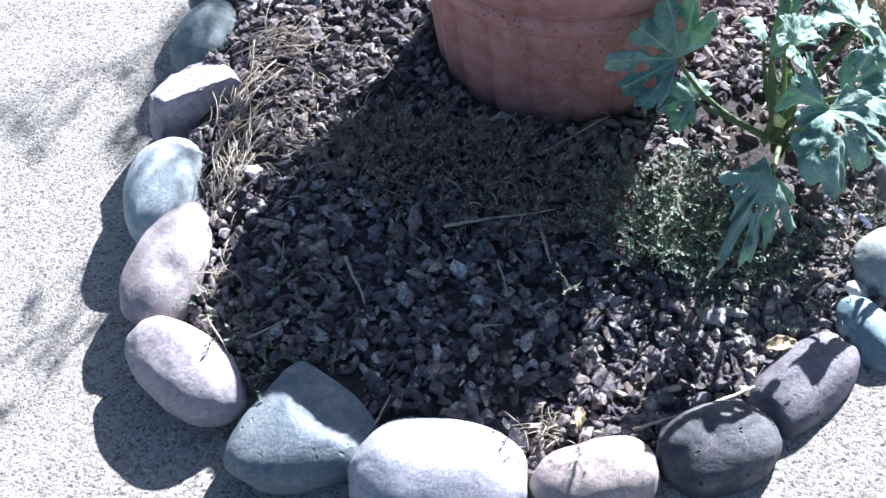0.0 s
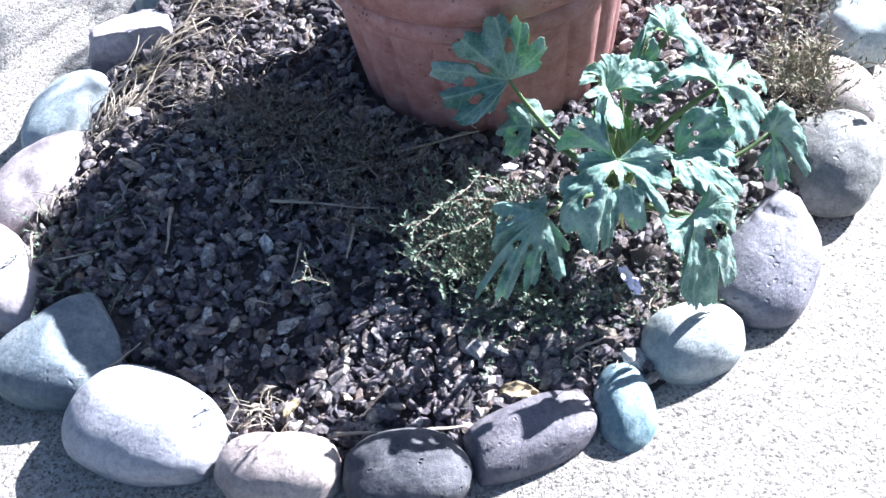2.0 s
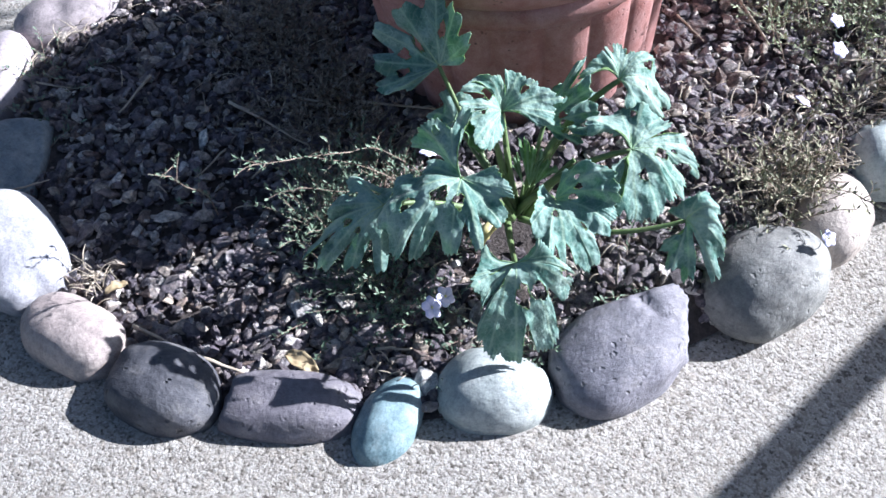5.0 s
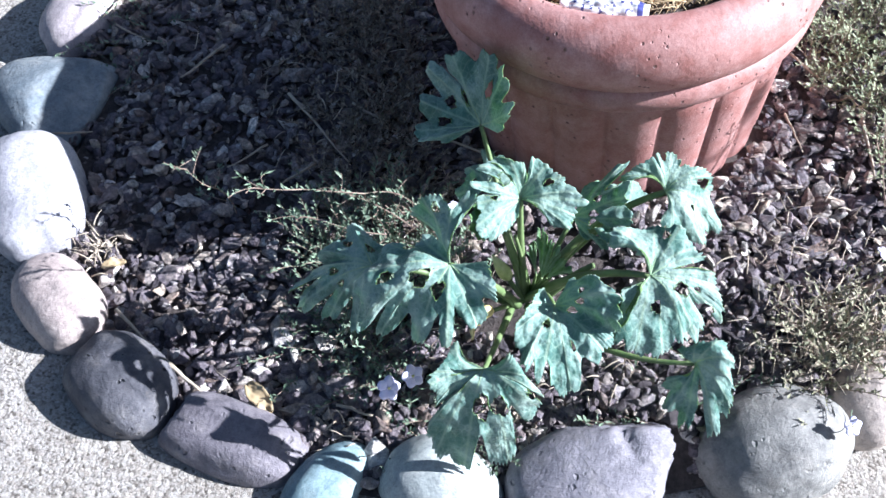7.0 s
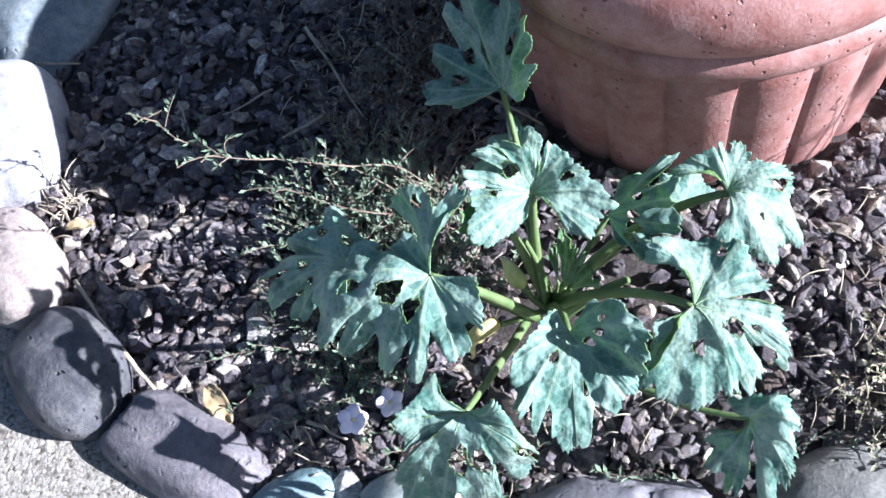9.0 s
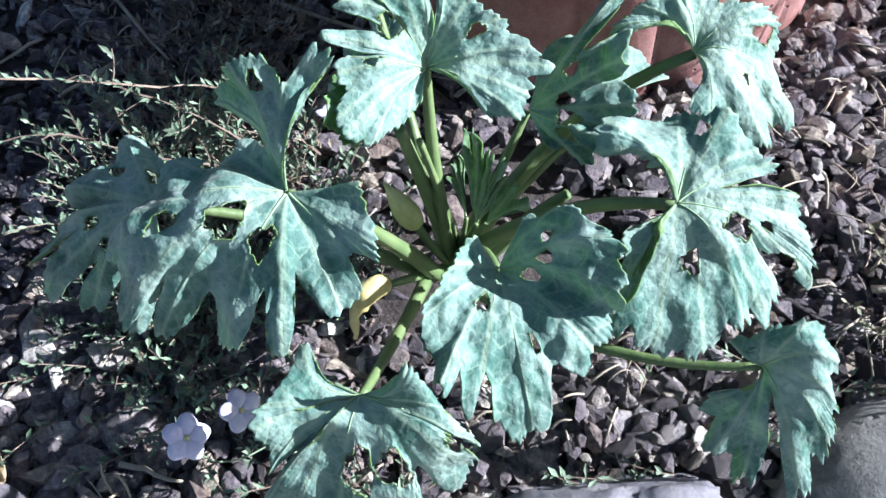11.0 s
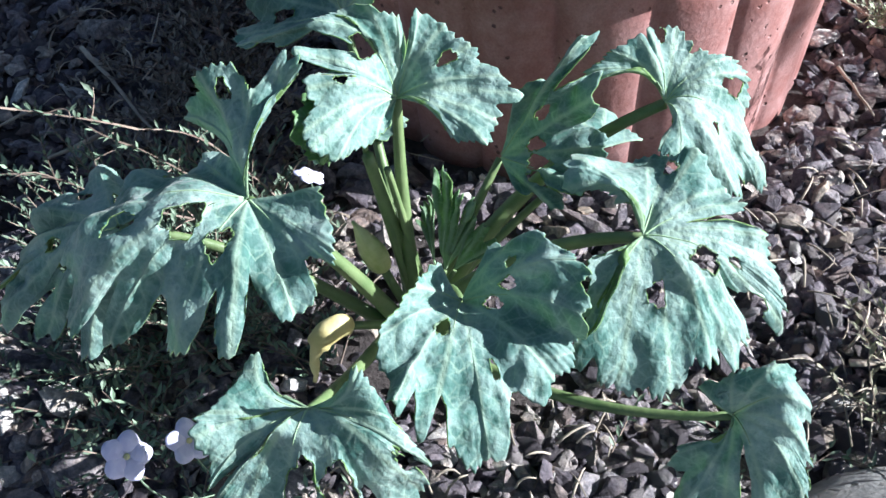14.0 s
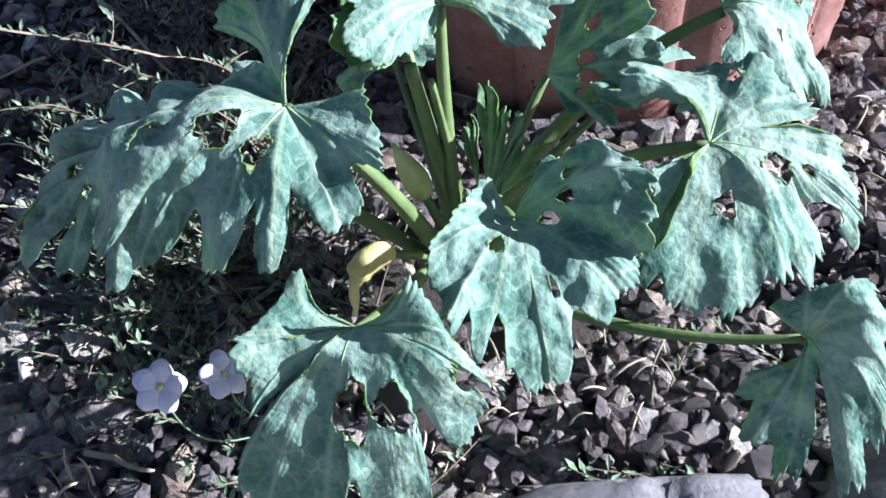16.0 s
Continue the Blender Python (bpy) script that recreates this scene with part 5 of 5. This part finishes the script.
# ---- added sapling, unseen beyond the bed: its sparse leaves dapple the stones ----
def shade_sapling():
    rng = random.Random(91)
    root = tagged(new("shade_sapling"), "unseen slender young tree with sparse small leaves, put on the paving to dapple the stones", "tree")
    foot = Vector((1.35, 3.55, slab(1.35, 3.55)))
    fork = foot + Vector((-0.05, -0.05, 0.75))
    v, f = tube(bezier(foot, foot + Vector((0.03, 0.02, 0.4)), fork, 12), [0.016 - 0.0006 * i for i in range(12)], 8)
    mesh_object("trunk", v, f, TWIG, True, root)
    limbs, leaves = [], []
    for at, reach, twigs, per in (((-0.40, 1.36, 0.0), 0.18, 18, 6), ((-0.32, 1.10, 0.0), 0.14, 10, 5), ((0.35, 1.36, 0.10), 0.06, 5, 4), ((-0.72, 1.25, -0.06), 0.26, 5, 3), ((-0.62, 0.75, -0.04), 0.14, 5, 4), ((0.74, 1.43, 0.02), 0.05, 5, 4)):
        end = Vector(at) + TO_SUN * 2.35
        mid = (fork + end) / 2 + Vector((0, 0.05, 0.1))
        limbs.append(tube(bezier(fork, mid, end, 12), [0.008 - 0.0005 * i for i in range(12)], 6))
        for _ in range(twigs):
            s = end + Vector((rng.gauss(0, 0.3), rng.gauss(0, 0.3), rng.gauss(0, 0.2))) * reach
            d = Vector((rng.gauss(0, 1), rng.gauss(0, 1), rng.gauss(0, 0.8))).normalized() * reach * rng.uniform(0.4, 0.9)
            limbs.append(tube([end, s, s + d * 0.5, s + d], [0.003, 0.0022, 0.0016, 0.0008], 5))
            for k in range(per):
                p = s + d * rng.uniform(0.1, 1)
                q = Vector((rng.gauss(0, 1), rng.gauss(0, 1), rng.gauss(0, 1))).normalized() * rng.uniform(0.02, 0.045)
                leaves.append(blade(p, p + q, q.length * 0.24, Vector((rng.gauss(0, 1), rng.gauss(0, 1), 1))))
    v, f = joined(limbs)
    mesh_object("limbs", v, f, TWIG, True, root)
    v, f = joined(leaves)
    mesh_object("crown", v, f, SPRIG, False, root, "sparse narrow grey-green leaves")


shade_sapling()


# ---- gravel, last ----
def gravel():
    rng = random.Random(5)
    shapes = []
    for k in range(28):
        bm = bmesh.new()
        flat, thin = rng.uniform(0.24, 0.66), rng.uniform(0.5, 0.9)
        for _ in range(rng.randint(13, 19)):
            p = Vector((rng.gauss(0, 1), rng.gauss(0, 1), rng.gauss(0, 1))).normalized() * rng.uniform(0.8, 1.1)
            bm.verts.new((p.x, p.y * thin, p.z * flat))
        res = bmesh.ops.convex_hull(bm, input=bm.verts)
        bmesh.ops.delete(bm, geom=list({g for g in res["geom_interior"] + res["geom_unused"] if isinstance(g, bmesh.types.BMVert)}), context="VERTS")
        bmesh.ops.bevel(bm, geom=bm.edges[:], offset=0.045, segments=1, affect="EDGES", clamp_overlap=True) if k % 3 == 0 else None
        bm.verts.index_update()
        shapes.append(([v.co.copy() for v in bm.verts], [tuple(v.index for v in f.verts) for f in bm.faces]))
        bm.free()
    blocked = [(c[0], c[1], h[0] * 0.93, h[1] * 0.93, radians(y)) for c, h, y, *_ in STONES]
    pieces = []
    while len(pieces) < 19000:
        x, y = rng.uniform(-0.45, 0.74), rng.uniform(0.53, 2.08)
        if len(pieces) > 15000:
            x, y = rng.uniform(0.28, 0.68), rng.uniform(0.66, 1.40)
        if not inside_bed(x, y, -0.012) or math.hypot(x - POT[0], y - POT[1]) < 0.205:
            continue
        if y > 1.75 and rng.random() < 0.45:
            continue
        if (math.hypot(x - 0.435, y - 0.985) < 0.06 and rng.random() < 0.6) or (math.hypot(x - 0.405, y - 1.065) < 0.095 and rng.random() < 0.88):
            continue
        size = rng.choice((0.0065, 0.008, 0.0095, 0.011, 0.0125)) * rng.uniform(0.85, 1.2)
        pick = rng.random()
        size *= 1.45 if pick < 0.09 else 0.45 if pick > 0.62 else 1.0
        bad = False
        for cx, cy, a, b, yaw in blocked:
            dx, dy = x - cx, y - cy
            u, w = dx * math.cos(yaw) + dy * math.sin(yaw), -dx * math.sin(yaw) + dy * math.cos(yaw)
            if (u / (a + size * 0.4)) ** 2 + (w / (b + size * 0.4)) ** 2 < 1:
                bad = True
                break
        if bad:
            continue
        z = bed_height(x, y) + rng.uniform(-0.002, 0.011)
        m = pose(x, y, z, rng.gauss(0, 28), rng.gauss(0, 28), rng.uniform(0, 360)) @ Matrix.Diagonal((size * rng.uniform(0.9, 1.45), size, size, 1))
        pieces.append((z, x, y, rng.randrange(len(shapes)), m))
    near = sorted((p for p in pieces if 0.46 < p[1] < 0.66 and 0.80 < p[2] < 1.36), key=lambda p: -p[0])[:300]
    chosen = {id(p) for p in near}
    v, f = joined([([m @ c for c in shapes[k][0]], shapes[k][1]) for p in pieces if id(p) not in chosen for _, _, _, k, m in (p,)])
    rest = mesh_object("gravel", v, f, GRAVEL)
    tagged(rest, "dark grey crushed slate gravel filling the bed", kind="stuff")
    rest.parent = BED_OB
    meshes = []
    for verts, faces in shapes:
        me = bpy.data.meshes.new("gravel_stone")
        me.from_pydata([tuple(c) for c in verts], [], faces)
        me.materials.append(GRAVEL_LOOSE)
        meshes.append(me)
    for _, _, _, k, m in near:
        ob = new("gravel_stone", meshes[k])
        ob.parent = BED_OB
        ob.matrix_world = m


gravel()
